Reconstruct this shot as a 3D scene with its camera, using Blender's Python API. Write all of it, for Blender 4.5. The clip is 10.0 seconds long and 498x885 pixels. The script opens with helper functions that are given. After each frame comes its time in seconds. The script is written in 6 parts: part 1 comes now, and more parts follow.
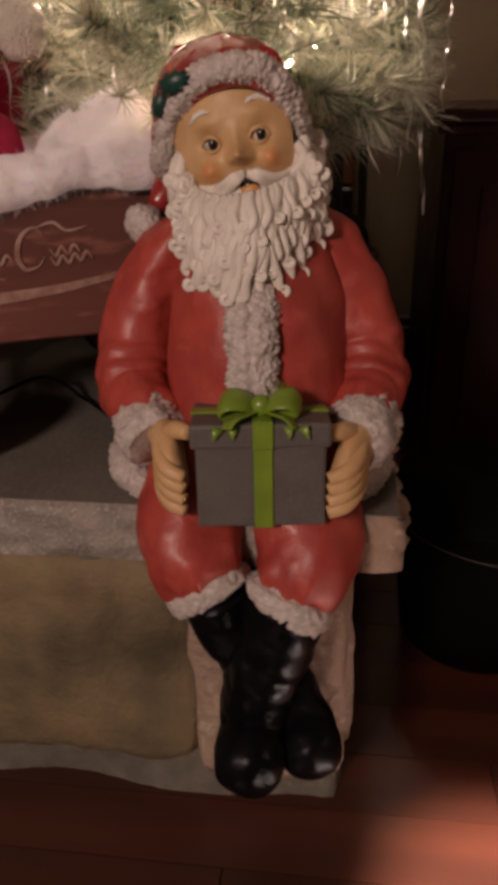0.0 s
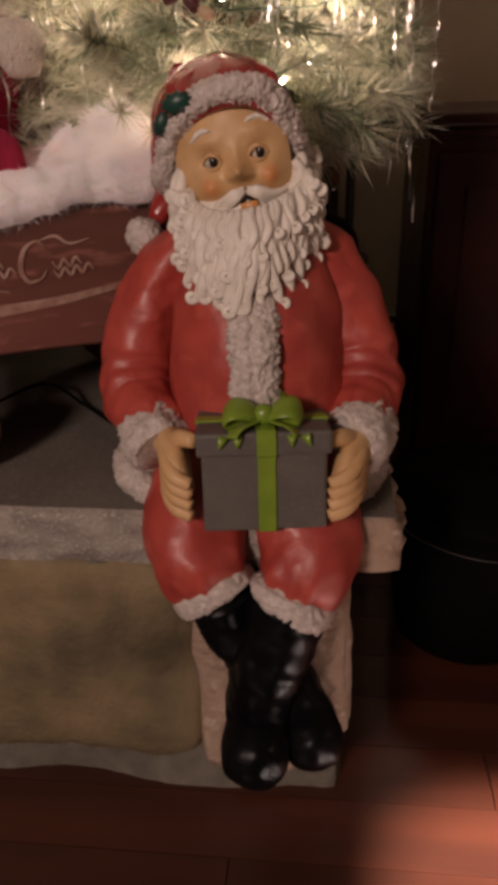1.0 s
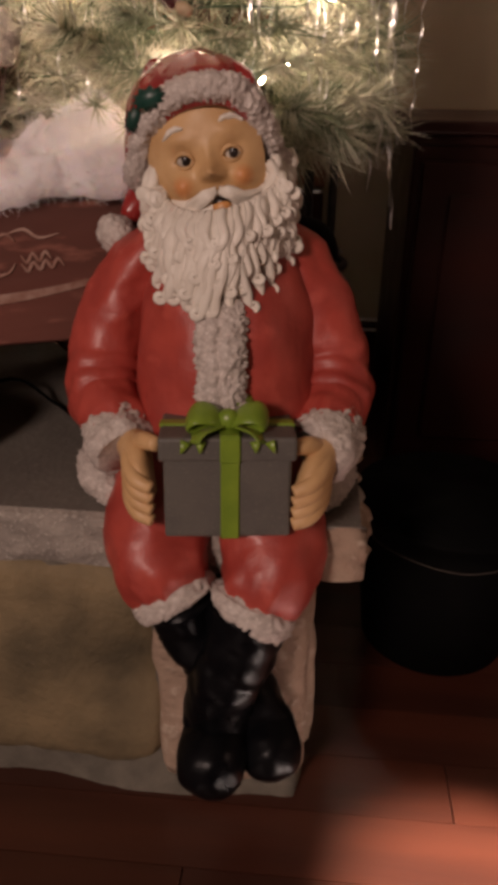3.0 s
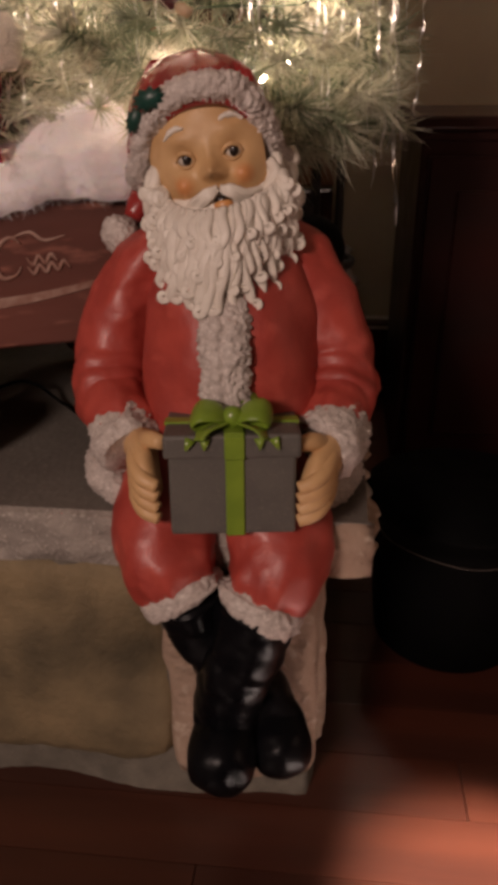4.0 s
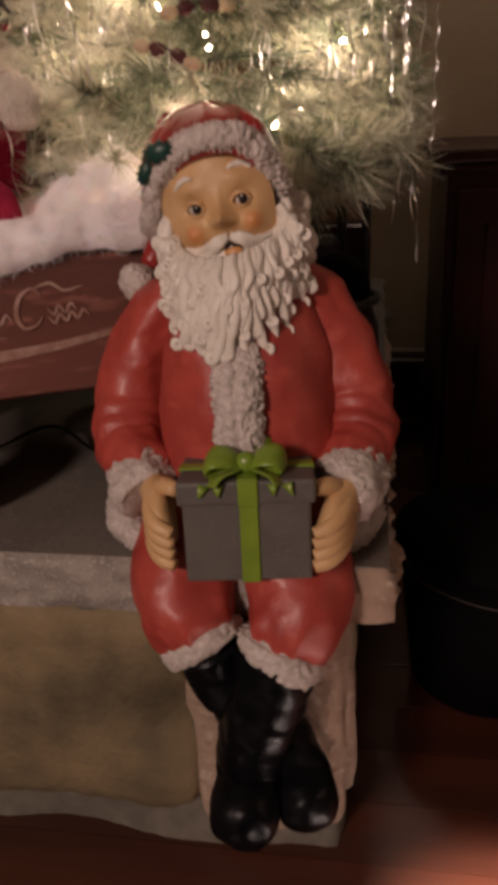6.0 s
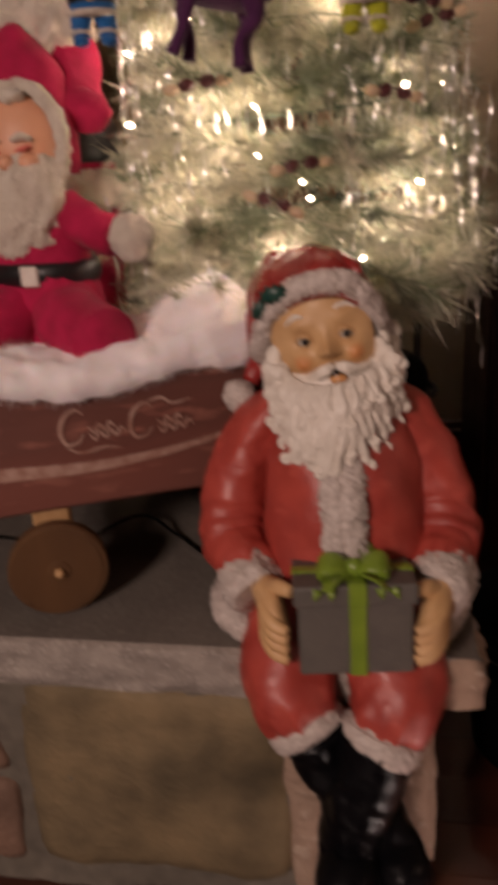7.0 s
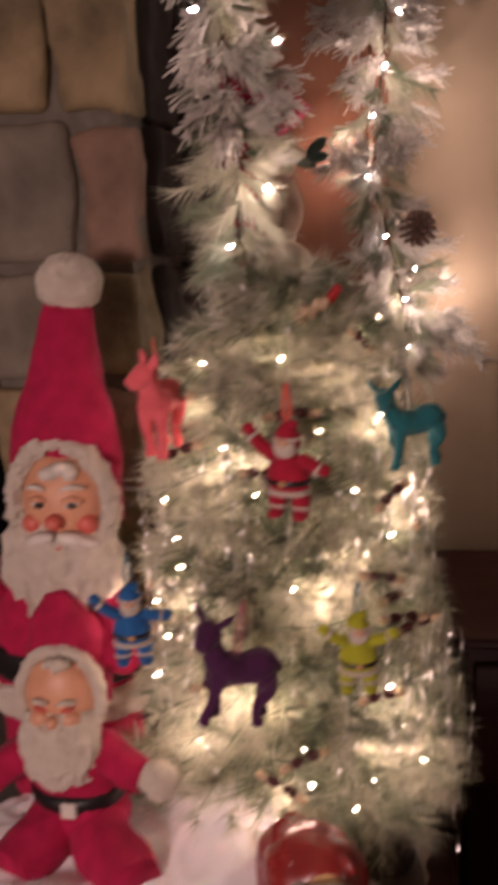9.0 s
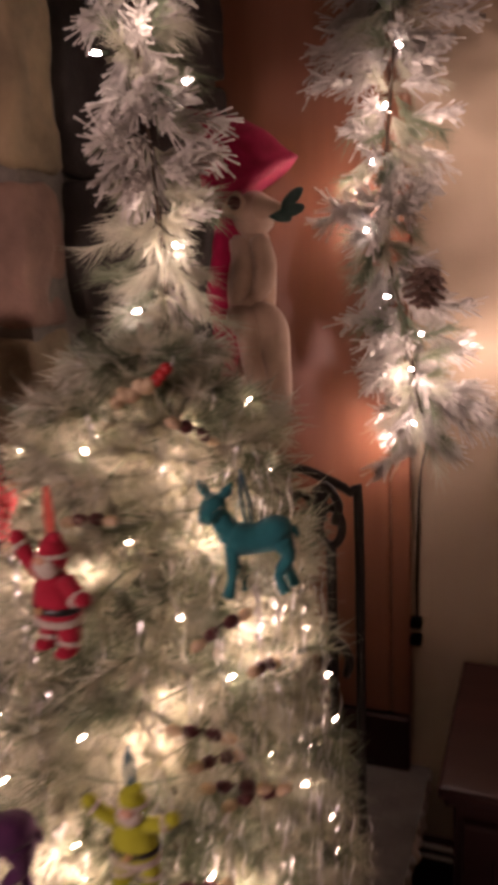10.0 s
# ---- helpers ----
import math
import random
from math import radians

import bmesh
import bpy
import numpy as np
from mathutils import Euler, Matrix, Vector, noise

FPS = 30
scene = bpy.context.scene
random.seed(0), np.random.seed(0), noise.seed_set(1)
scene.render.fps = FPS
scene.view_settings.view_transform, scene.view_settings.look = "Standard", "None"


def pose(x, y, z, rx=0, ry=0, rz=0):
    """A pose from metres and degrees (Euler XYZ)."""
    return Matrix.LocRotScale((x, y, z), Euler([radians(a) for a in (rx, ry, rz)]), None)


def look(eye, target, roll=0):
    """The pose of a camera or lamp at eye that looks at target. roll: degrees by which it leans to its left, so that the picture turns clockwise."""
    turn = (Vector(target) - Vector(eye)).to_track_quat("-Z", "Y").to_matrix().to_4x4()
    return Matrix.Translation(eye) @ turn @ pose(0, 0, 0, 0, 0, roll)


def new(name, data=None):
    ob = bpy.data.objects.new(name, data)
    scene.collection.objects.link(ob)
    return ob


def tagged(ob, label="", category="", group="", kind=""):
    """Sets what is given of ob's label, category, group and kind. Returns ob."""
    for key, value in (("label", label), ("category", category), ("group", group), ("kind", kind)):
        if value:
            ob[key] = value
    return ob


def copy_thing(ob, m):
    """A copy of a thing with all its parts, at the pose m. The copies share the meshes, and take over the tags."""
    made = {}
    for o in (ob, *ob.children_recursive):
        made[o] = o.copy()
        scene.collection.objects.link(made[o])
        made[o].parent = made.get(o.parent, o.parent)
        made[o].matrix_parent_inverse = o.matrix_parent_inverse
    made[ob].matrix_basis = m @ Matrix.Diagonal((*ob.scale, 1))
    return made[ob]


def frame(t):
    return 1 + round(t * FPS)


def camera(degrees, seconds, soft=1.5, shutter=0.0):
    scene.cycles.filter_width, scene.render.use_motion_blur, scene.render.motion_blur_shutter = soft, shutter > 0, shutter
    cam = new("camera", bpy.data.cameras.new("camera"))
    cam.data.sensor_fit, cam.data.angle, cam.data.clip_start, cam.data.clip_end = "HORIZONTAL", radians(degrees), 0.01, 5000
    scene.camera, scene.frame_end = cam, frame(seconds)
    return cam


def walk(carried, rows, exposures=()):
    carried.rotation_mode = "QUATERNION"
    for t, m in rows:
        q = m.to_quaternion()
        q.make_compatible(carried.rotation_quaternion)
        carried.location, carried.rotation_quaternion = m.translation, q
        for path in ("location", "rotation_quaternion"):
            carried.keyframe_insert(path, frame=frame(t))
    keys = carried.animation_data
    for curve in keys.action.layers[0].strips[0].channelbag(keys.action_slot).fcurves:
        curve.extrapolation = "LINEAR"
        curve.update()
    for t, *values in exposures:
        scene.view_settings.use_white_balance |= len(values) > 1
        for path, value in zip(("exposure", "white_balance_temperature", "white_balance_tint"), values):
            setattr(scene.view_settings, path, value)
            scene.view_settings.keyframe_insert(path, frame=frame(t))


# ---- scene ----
cam = camera(36.5, 10.0, soft=5.5, shutter=0.8)
PATH = [
    (0, (0.053, 0.027, 0.748), (-0.183, 1.815, -0.117), -1.2),
    (0.5, (0.059, 0.018, 0.755), (-0.161, 1.806, -0.114), -1.5),
    (1, (0.037, 0.008, 0.771), (-0.153, 1.793, -0.112), -1.4),
    (1.5, (0.04, 0.021, 0.767), (-0.132, 1.806, -0.12), -0.8),
    (2, (0.062, 0.035, 0.769), (-0.082, 1.816, -0.129), 0.3),
    (2.5, (0.051, 0.028, 0.771), (-0.09, 1.814, -0.119), 1.2),
    (4, (0.065, 0.02, 0.768), (-0.129, 1.805, -0.113), -0.4),
    (4.5, (0.076, 0.026, 0.76), (-0.154, 1.807, -0.121), -1.6),
    (5, (0.097, 0.046, 0.76), (-0.171, 1.828, -0.109), -2.5),
    (6.5, (0.088, 0.005, 0.817), (-0.253, 1.825, 0.061), -3.3),
    (7, (0.011, -0.033, 0.873), (-0.333, 1.811, 0.177), -3.6),
    (7.5, (-0.07, 0.063, 0.914), (-0.384, 1.938, 0.291), -3.2),
    (8, (-0.088, 0.04, 1.142), (-0.407, 1.93, 0.571), -3.9),
    (8.5, (-0.079, -0.038, 1.426), (-0.343, 1.869, 0.883), -2.9),
    (9, (0.0, 0.002, 1.513), (-0.294, 1.908, 0.985), -2.6),
    (9.5, (0.19, 0.105, 1.542), (-0.275, 1.993, 1.074), -2.2),
    (10, (0.329, 0.28, 1.515), (-0.386, 2.108, 1.129), -2.4),
]
walk(cam, [(t, look(eye, target, roll)) for t, eye, target, roll in PATH], exposures=[(0.0, 0.0, 6500, 17), (5.0, 0.0, 6500, 17), (8.0, 0.10, 6500, 23), (10.0, 0.14, 6500, 36)])

# ---- world and light ----
world = bpy.data.worlds.new("night_room")
world.use_nodes = True
world.node_tree.nodes["Background"].inputs[0].default_value = (1.0, 0.78, 0.58, 1)
world.node_tree.nodes["Background"].inputs[1].default_value = 0.02
scene.world = world


def lamp(name, kind, at, aim, watts, color, size=0.3, cone=60, blend=0.5):
    data = bpy.data.lights.new(name, kind)
    data.energy, data.color = watts, color
    if kind == "AREA":
        data.shape, data.size = "DISK", size
    else:
        data.shadow_soft_size = size
    if kind == "SPOT":
        data.spot_size, data.spot_blend = radians(cone), blend
    ob = new(name, data)
    ob.matrix_world = look(at, aim)
    return ob


WARM = (1.0, 0.66, 0.40)
BULB = (1.0, 0.765, 0.565)
# unseen room light added low behind the viewer, on the left
lamp("front_left_glow", "AREA", (-0.80, -1.35, 1.50), (-0.1, 0.75, 0.45), 28.5, (1.0, 0.76, 0.63), 0.45)
# unseen spot added on the right; its narrow cone shapes the floor's bright patch
lamp("floor_patch_spot", "SPOT", (1.25, -0.75, 1.30), (0.365, 0.365, 0.0), 2050.0, (1.0, 0.84, 0.73), 0.03, 12, 0.22)
lamp("side_lamp_glow", "AREA", (1.6, 0.35, 1.0), (0.05, 0.7, 0.5), 1.3, (1.0, 0.66, 0.48), 0.2)

# ---- building helpers ----
def srgb(r, g, b):
    return tuple((c / 255) ** 2.2 for c in (r, g, b))


def mat(name, c1, c2=None, rough=0.6, metal=0.0, scale=30.0, bump=0.2, bscale=None, coat=0.0, sheen=0.0,
        speck=None, sss=0.0, stretch=(1, 1, 1), emit=None, dist=0.002, vary=0.0, rvar=0.15):
    """Two scales of colour variation, fine relief, roughness variation."""
    m = bpy.data.materials.new(name)
    m.use_nodes = True
    nt = m.node_tree
    n, l = nt.nodes, nt.links
    b = n["Principled BSDF"]
    tc = n.new("ShaderNodeTexCoord")
    mp = n.new("ShaderNodeMapping")
    mp.inputs["Scale"].default_value = stretch
    l.new(tc.outputs["Object"], mp.inputs["Vector"])
    a = n.new("ShaderNodeTexNoise")
    a.inputs["Scale"].default_value, a.inputs["Detail"].default_value = scale, 5
    l.new(mp.outputs["Vector"], a.inputs["Vector"])
    f = n.new("ShaderNodeTexNoise")
    f.inputs["Scale"].default_value, f.inputs["Detail"].default_value = bscale or scale * 9, 4
    l.new(mp.outputs["Vector"], f.inputs["Vector"])
    ramp = n.new("ShaderNodeMapRange")
    ramp.inputs["From Min"].default_value, ramp.inputs["From Max"].default_value = 0.32, 0.68
    l.new(a.outputs["Fac"], ramp.inputs["Value"])
    mix = n.new("ShaderNodeMix")
    mix.data_type = "RGBA"
    mix.inputs["A"].default_value = (*c1, 1)
    mix.inputs["B"].default_value = (*(c2 or tuple(c * 0.75 for c in c1)), 1)
    l.new(ramp.outputs["Result"], mix.inputs["Factor"])
    col = mix.outputs["Result"]
    if speck:
        sp = n.new("ShaderNodeMix")
        sp.data_type = "RGBA"
        sr = n.new("ShaderNodeMapRange")
        sr.inputs["From Min"].default_value, sr.inputs["From Max"].default_value = 0.56, 0.68
        l.new(f.outputs["Fac"], sr.inputs["Value"])
        l.new(sr.outputs["Result"], sp.inputs["Factor"])
        l.new(col, sp.inputs["A"])
        sp.inputs["B"].default_value = (*speck, 1)
        col = sp.outputs["Result"]
    if vary:
        oi = n.new("ShaderNodeObjectInfo")
        hs = n.new("ShaderNodeHueSaturation")
        mr = n.new("ShaderNodeMapRange")
        mr.inputs["To Min"].default_value, mr.inputs["To Max"].default_value = 1 - vary, 1 + vary
        l.new(oi.outputs["Random"], mr.inputs["Value"])
        l.new(mr.outputs["Result"], hs.inputs["Value"])
        l.new(col, hs.inputs["Color"])
        col = hs.outputs["Color"]
    l.new(col, b.inputs["Base Color"])
    rr = n.new("ShaderNodeMapRange")
    rr.inputs["To Min"].default_value, rr.inputs["To Max"].default_value = max(0.03, rough - rvar), min(1, rough + rvar)
    l.new(a.outputs["Fac"], rr.inputs["Value"])
    l.new(rr.outputs["Result"], b.inputs["Roughness"])
    b.inputs["Metallic"].default_value = metal
    b.inputs["Coat Weight"].default_value = coat
    b.inputs["Coat Roughness"].default_value = 0.25
    b.inputs["Sheen Weight"].default_value = sheen
    b.inputs["Subsurface Weight"].default_value = sss
    b.inputs["Subsurface Radius"].default_value = (0.01, 0.006, 0.004)
    if bump:
        bp = n.new("ShaderNodeBump")
        bp.inputs["Strength"].default_value, bp.inputs["Distance"].default_value = bump, dist
        l.new(f.outputs["Fac"], bp.inputs["Height"])
        l.new(bp.outputs["Normal"], b.inputs["Normal"])
    if emit:
        b.inputs["Emission Color"].default_value = (*emit[:3], 1)
        b.inputs["Emission Strength"].default_value = emit[3]
    return m


def spline(pts, k):
    """Catmull-Rom through rows of numbers, k steps a span."""
    p = np.array(pts, float)
    if k <= 1 or len(p) < 3:
        return p
    q = np.vstack([2 * p[0] - p[1], p, 2 * p[-1] - p[-2]])
    out = []
    for i in range(1, len(q) - 2):
        for s in range(k):
            t = s / k
            out.append(0.5 * (2 * q[i] + (q[i + 1] - q[i - 1]) * t + (2 * q[i - 1] - 5 * q[i] + 4 * q[i + 1] - q[i + 2]) * t * t
                              + (3 * q[i] - q[i - 1] - 3 * q[i + 1] + q[i + 2]) * t ** 3))
    out.append(q[-2])
    return np.array(out)


def knobbed(p, centre, freq, amp):
    """Pushes p outwards into small round curls."""
    d = noise.voronoi(Vector(p) * freq)[0]
    out = (Vector(p) - Vector(centre)).normalized()
    return Vector(p) + out * (amp * (0.62 - d[0] * 1.25)) + noise.noise_vector(Vector(p) * 60) * (amp * 0.5)


def rumple(p, freq, amp):
    p = Vector(p)
    return p + noise.noise_vector(p * freq) * amp + noise.noise_vector(p * (freq * 2.3)) * (amp * 0.4)


class Geo:
    """Collects vertices and faces of one mesh."""

    def __init__(self):
        self.v, self.f, self.m, self.s = [], [], [], []

    def add(self, verts, faces, mi=0, smooth=True):
        o = len(self.v)
        self.v.extend([tuple(p) for p in verts])
        for f in faces:
            self.f.append([o + i for i in f])
            self.m.append(mi)
            self.s.append(smooth)

    def ball(self, c, r, rot=(0, 0, 0), mi=0, n=14, disp=None, knob=None):
        r = (r, r, r) if isinstance(r, (int, float)) else r
        e = Euler([radians(a) for a in rot]).to_matrix()
        k = n // 2 + 1
        vs = []
        for i in range(k + 1):
            th = math.pi * i / k
            for j in range(n):
                ph = 2 * math.pi * j / n
                p = e @ Vector((r[0] * math.sin(th) * math.cos(ph), r[1] * math.sin(th) * math.sin(ph), r[2] * math.cos(th))) + Vector(c)
                if knob:
                    p = knobbed(p, c, *knob)
                vs.append(rumple(p, *disp) if disp else p)
        for row in (0, k):  # poles meet in one place
            for j in range(n):
                vs[row * n + j] = vs[row * n]
        fs = []
        for i in range(k):
            for j in range(n):
                a, b2, c2, d = i * n + j, (i + 1) * n + j, (i + 1) * n + (j + 1) % n, i * n + (j + 1) % n
                fs.append([a, b2, c2, d] if 0 < i < k - 1 else ([a, b2, c2] if i == 0 else [a, b2, d]))
        self.add(vs, fs, mi)

    def tube(self, pts, rads, n=12, mi=0, k=4, flat=None, disp=None, closed=False, caps=True, smooth=True, fold=None, knob=None):
        """Round or oval sweep; rads are numbers or (side, front) pairs; flat is the direction of the front radius."""
        rows = [[*p, *((r, r) if isinstance(r, (int, float)) else r)] for p, r in zip(pts, rads)]
        if closed:
            rows = rows + rows[:3]
        q = spline(rows, k)
        if closed:
            q = q[k:-k] if k > 1 else q[1:-1]
            q = q[:-1]
        m = len(q)
        vs = []
        side = None
        for i in range(m):
            a, b2 = (q[(i + 1) % m], q[i - 1]) if closed else (q[min(i + 1, m - 1)], q[max(i - 1, 0)])
            t = Vector(a[:3] - b2[:3]).normalized()
            if flat is not None:
                side = Vector(flat).cross(t)
                side = side.normalized() if side.length > 1e-5 else Vector((1, 0, 0))
            elif side is None:
                side = t.orthogonal().normalized()
            else:
                side = (side - t * side.dot(t)).normalized()
            up = t.cross(side)
            for j in range(n):
                w = 2 * math.pi * j / n
                ring = side * (math.cos(w) * q[i][3]) + up * (math.sin(w) * q[i][4])
                if fold:
                    ring += ring.normalized() * fold(i / max(1, m - 1), w)
                p = Vector(q[i][:3]) + ring
                if knob:
                    p = knobbed(p, q[i][:3], *knob)
                vs.append(rumple(p, *disp) if disp else p)
        fs = []
        for i in range(m if closed else m - 1):
            for j in range(n):
                fs.append([i * n + j, i * n + (j + 1) % n, ((i + 1) % m) * n + (j + 1) % n, ((i + 1) % m) * n + j])
        if caps and not closed:
            fs += [list(range(n))[::-1], [(m - 1) * n + j for j in range(n)]]
        self.add(vs, fs, mi, smooth)

    def box(self, c, size, rot=(0, 0, 0), bevel=0.002, mi=0, seg=1, disp=None, cuts=0, smooth=False):
        bm = bmesh.new()
        bmesh.ops.create_cube(bm, size=1)
        bmesh.ops.scale(bm, vec=size, verts=bm.verts)
        if bevel:
            bmesh.ops.bevel(bm, geom=bm.edges[:], offset=bevel, segments=seg, profile=0.5, affect="EDGES")
        if cuts:
            bmesh.ops.subdivide_edges(bm, edges=[e for e in bm.edges if e.calc_length() > min(size) * 0.5], cuts=cuts, use_grid_fill=True)
        e = Euler([radians(a) for a in rot]).to_matrix()
        bm.verts.index_update()
        vs = [e @ v.co + Vector(c) for v in bm.verts]
        if disp:
            vs = [rumple(p, *disp) for p in vs]
        self.add(vs, [[v.index for v in f.verts] for f in bm.faces], mi, smooth)
        bm.free()

    def parted(self, mi):
        """Two shapes: all but one material, and that material alone."""
        out = []
        for want in (False, True):
            g, seen = Geo(), {}
            for f, m, sm in zip(self.f, self.m, self.s):
                if (m == mi) == want:
                    for i in f:
                        if i not in seen:
                            seen[i] = len(g.v)
                            g.v.append(self.v[i])
                    g.f.append([seen[i] for i in f])
                    g.m.append(m)
                    g.s.append(sm)
            out.append(g)
        return out

    def mesh(self, name, mats, shift=(0, 0, 0)):
        me = bpy.data.meshes.new(name)
        s = Vector(shift)
        me.from_pydata([Vector(p) - s for p in self.v], [], self.f)
        for m in mats if isinstance(mats, (list, tuple)) else [mats]:
            me.materials.append(m)
        me.polygons.foreach_set("material_index", self.m)
        me.polygons.foreach_set("use_smooth", self.s)
        me.update()
        return me


BASE = {}


def thing(name, at, label, category, group="", kind=""):
    ob = new(name)
    ob.empty_display_size = 0.02
    ob.location = at
    BASE[ob] = Vector(at)
    return tagged(ob, label, category, group, kind)


def part(name, g, material, parent, label=""):
    """One mesh under a thing or under a part, from geometry in world places."""
    at = BASE[parent]
    ob = new(name, g.mesh(name, material, at))
    ob.parent = parent
    BASE[ob] = at
    return tagged(ob, label)


def solid(name, g, material, at, label, category, group="", kind=""):
    """A thing that is one mesh."""
    ob = new(name, g.mesh(name, material, at))
    ob.location = at
    BASE[ob] = Vector(at)
    return tagged(ob, label, category, group, kind)


rnd = random.Random(7)

# ---- materials ----
M_COAT = mat("red_resin_paint", (0.44, 0.066, 0.047), (0.31, 0.038, 0.028), 0.48, scale=26, bump=0.30, bscale=36, dist=0.008, coat=0.06, speck=(0.46, 0.078, 0.056))
M_HAT = mat("dark_red_resin_paint", (0.30, 0.028, 0.024), (0.22, 0.02, 0.018), 0.28, scale=30, bump=0.1, coat=0.4)
M_FUR = mat("grey_white_resin_fur", (0.60, 0.53, 0.485), (0.42, 0.36, 0.325), 0.5, scale=160, bump=0.5, bscale=520, dist=0.002, speck=(0.78, 0.72, 0.67))
M_SKIN = mat("tan_resin_paint", (0.64, 0.41, 0.20), (0.55, 0.33, 0.15), 0.5, scale=40, bump=0.12, bscale=260)
M_LIP = mat("rosy_resin_paint", (0.62, 0.27, 0.085), (0.58, 0.32, 0.12), 0.4, scale=60, bump=0.05, coat=0.15)


def blushed(m, spots, colour, radius):
    """Airbrushed round patches of a second paint, at places in the object's own space."""
    n, l = m.node_tree.nodes, m.node_tree.links
    b = n["Principled BSDF"]
    col = b.inputs["Base Color"].links[0].from_socket
    tc = n.new("ShaderNodeTexCoord")
    for at in spots:
        dist = n.new("ShaderNodeVectorMath")
        dist.operation = "DISTANCE"
        dist.inputs[1].default_value = at
        l.new(tc.outputs["Object"], dist.inputs[0])
        fall = n.new("ShaderNodeMapRange")
        fall.interpolation_type = "SMOOTHSTEP"
        fall.inputs["From Min"].default_value, fall.inputs["From Max"].default_value = radius * 0.35, radius
        fall.inputs["To Min"].default_value, fall.inputs["To Max"].default_value = 0.8, 0.0
        l.new(dist.outputs["Value"], fall.inputs["Value"])
        mix = n.new("ShaderNodeMix")
        mix.data_type = "RGBA"
        l.new(fall.outputs["Result"], mix.inputs["Factor"])
        l.new(col, mix.inputs["A"])
        mix.inputs["B"].default_value = (*colour, 1)
        col = mix.outputs["Result"]
    l.new(col, b.inputs["Base Color"])


blushed(M_SKIN, [(-0.0285, -0.036, 0.298), (0.0305, -0.034, 0.311)], (0.62, 0.235, 0.070), 0.0195)
M_BEARD = mat("ivory_resin_paint", (0.80, 0.75, 0.67), (0.70, 0.64, 0.56), 0.45, scale=70, bump=0.25, bscale=500)
M_BOOT = mat("black_resin_paint", (0.003, 0.003, 0.004), (0.005, 0.005, 0.006), 0.32, scale=40, bump=0.15)
M_GIFT = mat("grey_resin_paint", (0.115, 0.105, 0.092), (0.088, 0.080, 0.072), 0.55, scale=35, bump=0.1, speck=(0.13, 0.118, 0.10))
M_GREEN = mat("lime_green_resin_paint", (0.20, 0.30, 0.030), (0.15, 0.24, 0.02), 0.35, scale=50, bump=0.08, coat=0.3)
M_HOLLY = mat("dark_green_paint", (0.012, 0.060, 0.045), None, 0.4, bump=0.1)
M_EYE = mat("eye_white_paint", (0.62, 0.56, 0.48), None, 0.3, bump=0)
M_DARK = mat("dark_brown_paint", (0.02, 0.014, 0.012), None, 0.3, bump=0)
M_SLAB = mat("grey_hearth_slab", (0.155, 0.138, 0.118), (0.115, 0.10, 0.086), 0.75, scale=14, bump=0.5, bscale=160, speck=(0.18, 0.16, 0.138))
M_SLABEDGE = mat("split_slab_edge", (0.36, 0.32, 0.28), (0.24, 0.21, 0.185), 0.85, scale=45, bump=0.8, bscale=220, dist=0.004, speck=(0.46, 0.42, 0.37))
M_STONE = mat("tan_fieldstone", (0.29, 0.215, 0.115), (0.105, 0.082, 0.046), 0.8, scale=11, bump=0.6, bscale=120, dist=0.004, vary=0.15)
M_STONE_RED = mat("pink_brown_fieldstone", (0.24, 0.145, 0.10), (0.14, 0.085, 0.06), 0.8, scale=15, bump=0.7, bscale=110, dist=0.005, vary=0.15)
M_STONE_PALE = mat("pale_pink_stone_and_lit_end", (0.40, 0.29, 0.215), (0.27, 0.185, 0.135), 0.85, scale=18, bump=0.9, bscale=70, dist=0.008, vary=0.1, speck=(0.46, 0.36, 0.28))
# near-black stone: the shade on the chimney's right side is put into its colour
M_STONE_SHADED = mat("shaded_side_stone", (0.030, 0.021, 0.016), (0.016, 0.012, 0.009), 0.9, scale=15, bump=0.6, bscale=90, dist=0.004)
M_STONE_GREY = mat("grey_fieldstone", (0.21, 0.178, 0.135), (0.11, 0.093, 0.072), 0.8, scale=11, bump=0.6, bscale=100, dist=0.005, vary=0.12)
M_MORTAR = mat("grey_mortar", (0.165, 0.145, 0.115), (0.11, 0.098, 0.078), 0.9, scale=40, bump=0.8, bscale=260)
M_FLOOR = mat("reddish_floor_board", (0.074, 0.021, 0.011), (0.040, 0.012, 0.007), 0.36, scale=14, bump=0.25, bscale=60, stretch=(0.12, 1, 1), vary=0.22, coat=0.3, rvar=0.1)
M_WALL = mat("beige_wall_paint", (0.46, 0.36, 0.25), (0.42, 0.325, 0.225), 0.8, scale=5, bump=0.25, bscale=240)
M_CEIL = mat("ceiling_paint", (0.6, 0.55, 0.48), None, 0.9, scale=6, bump=0.2)
M_PANEL = mat("brown_wood_panel", (0.31, 0.125, 0.066), (0.21, 0.082, 0.042), 0.42, scale=10, bump=0.2, bscale=50, stretch=(1, 1, 0.08), coat=0.2)
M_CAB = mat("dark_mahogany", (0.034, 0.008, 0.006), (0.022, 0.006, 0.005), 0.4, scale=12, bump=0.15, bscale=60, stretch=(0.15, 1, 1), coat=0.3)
M_IRON = mat("black_wrought_iron", (0.016, 0.014, 0.013), (0.028, 0.024, 0.02), 0.5, 0.6, scale=60, bump=0.4)
M_STRIP = mat("weathered_grey_metal", (0.10, 0.085, 0.07), (0.06, 0.05, 0.042), 0.6, 0.5, scale=50, bump=0.3)
M_BLACK = mat("black_plastic", (0.002, 0.002, 0.002), None, 0.75, scale=30, bump=0.1)
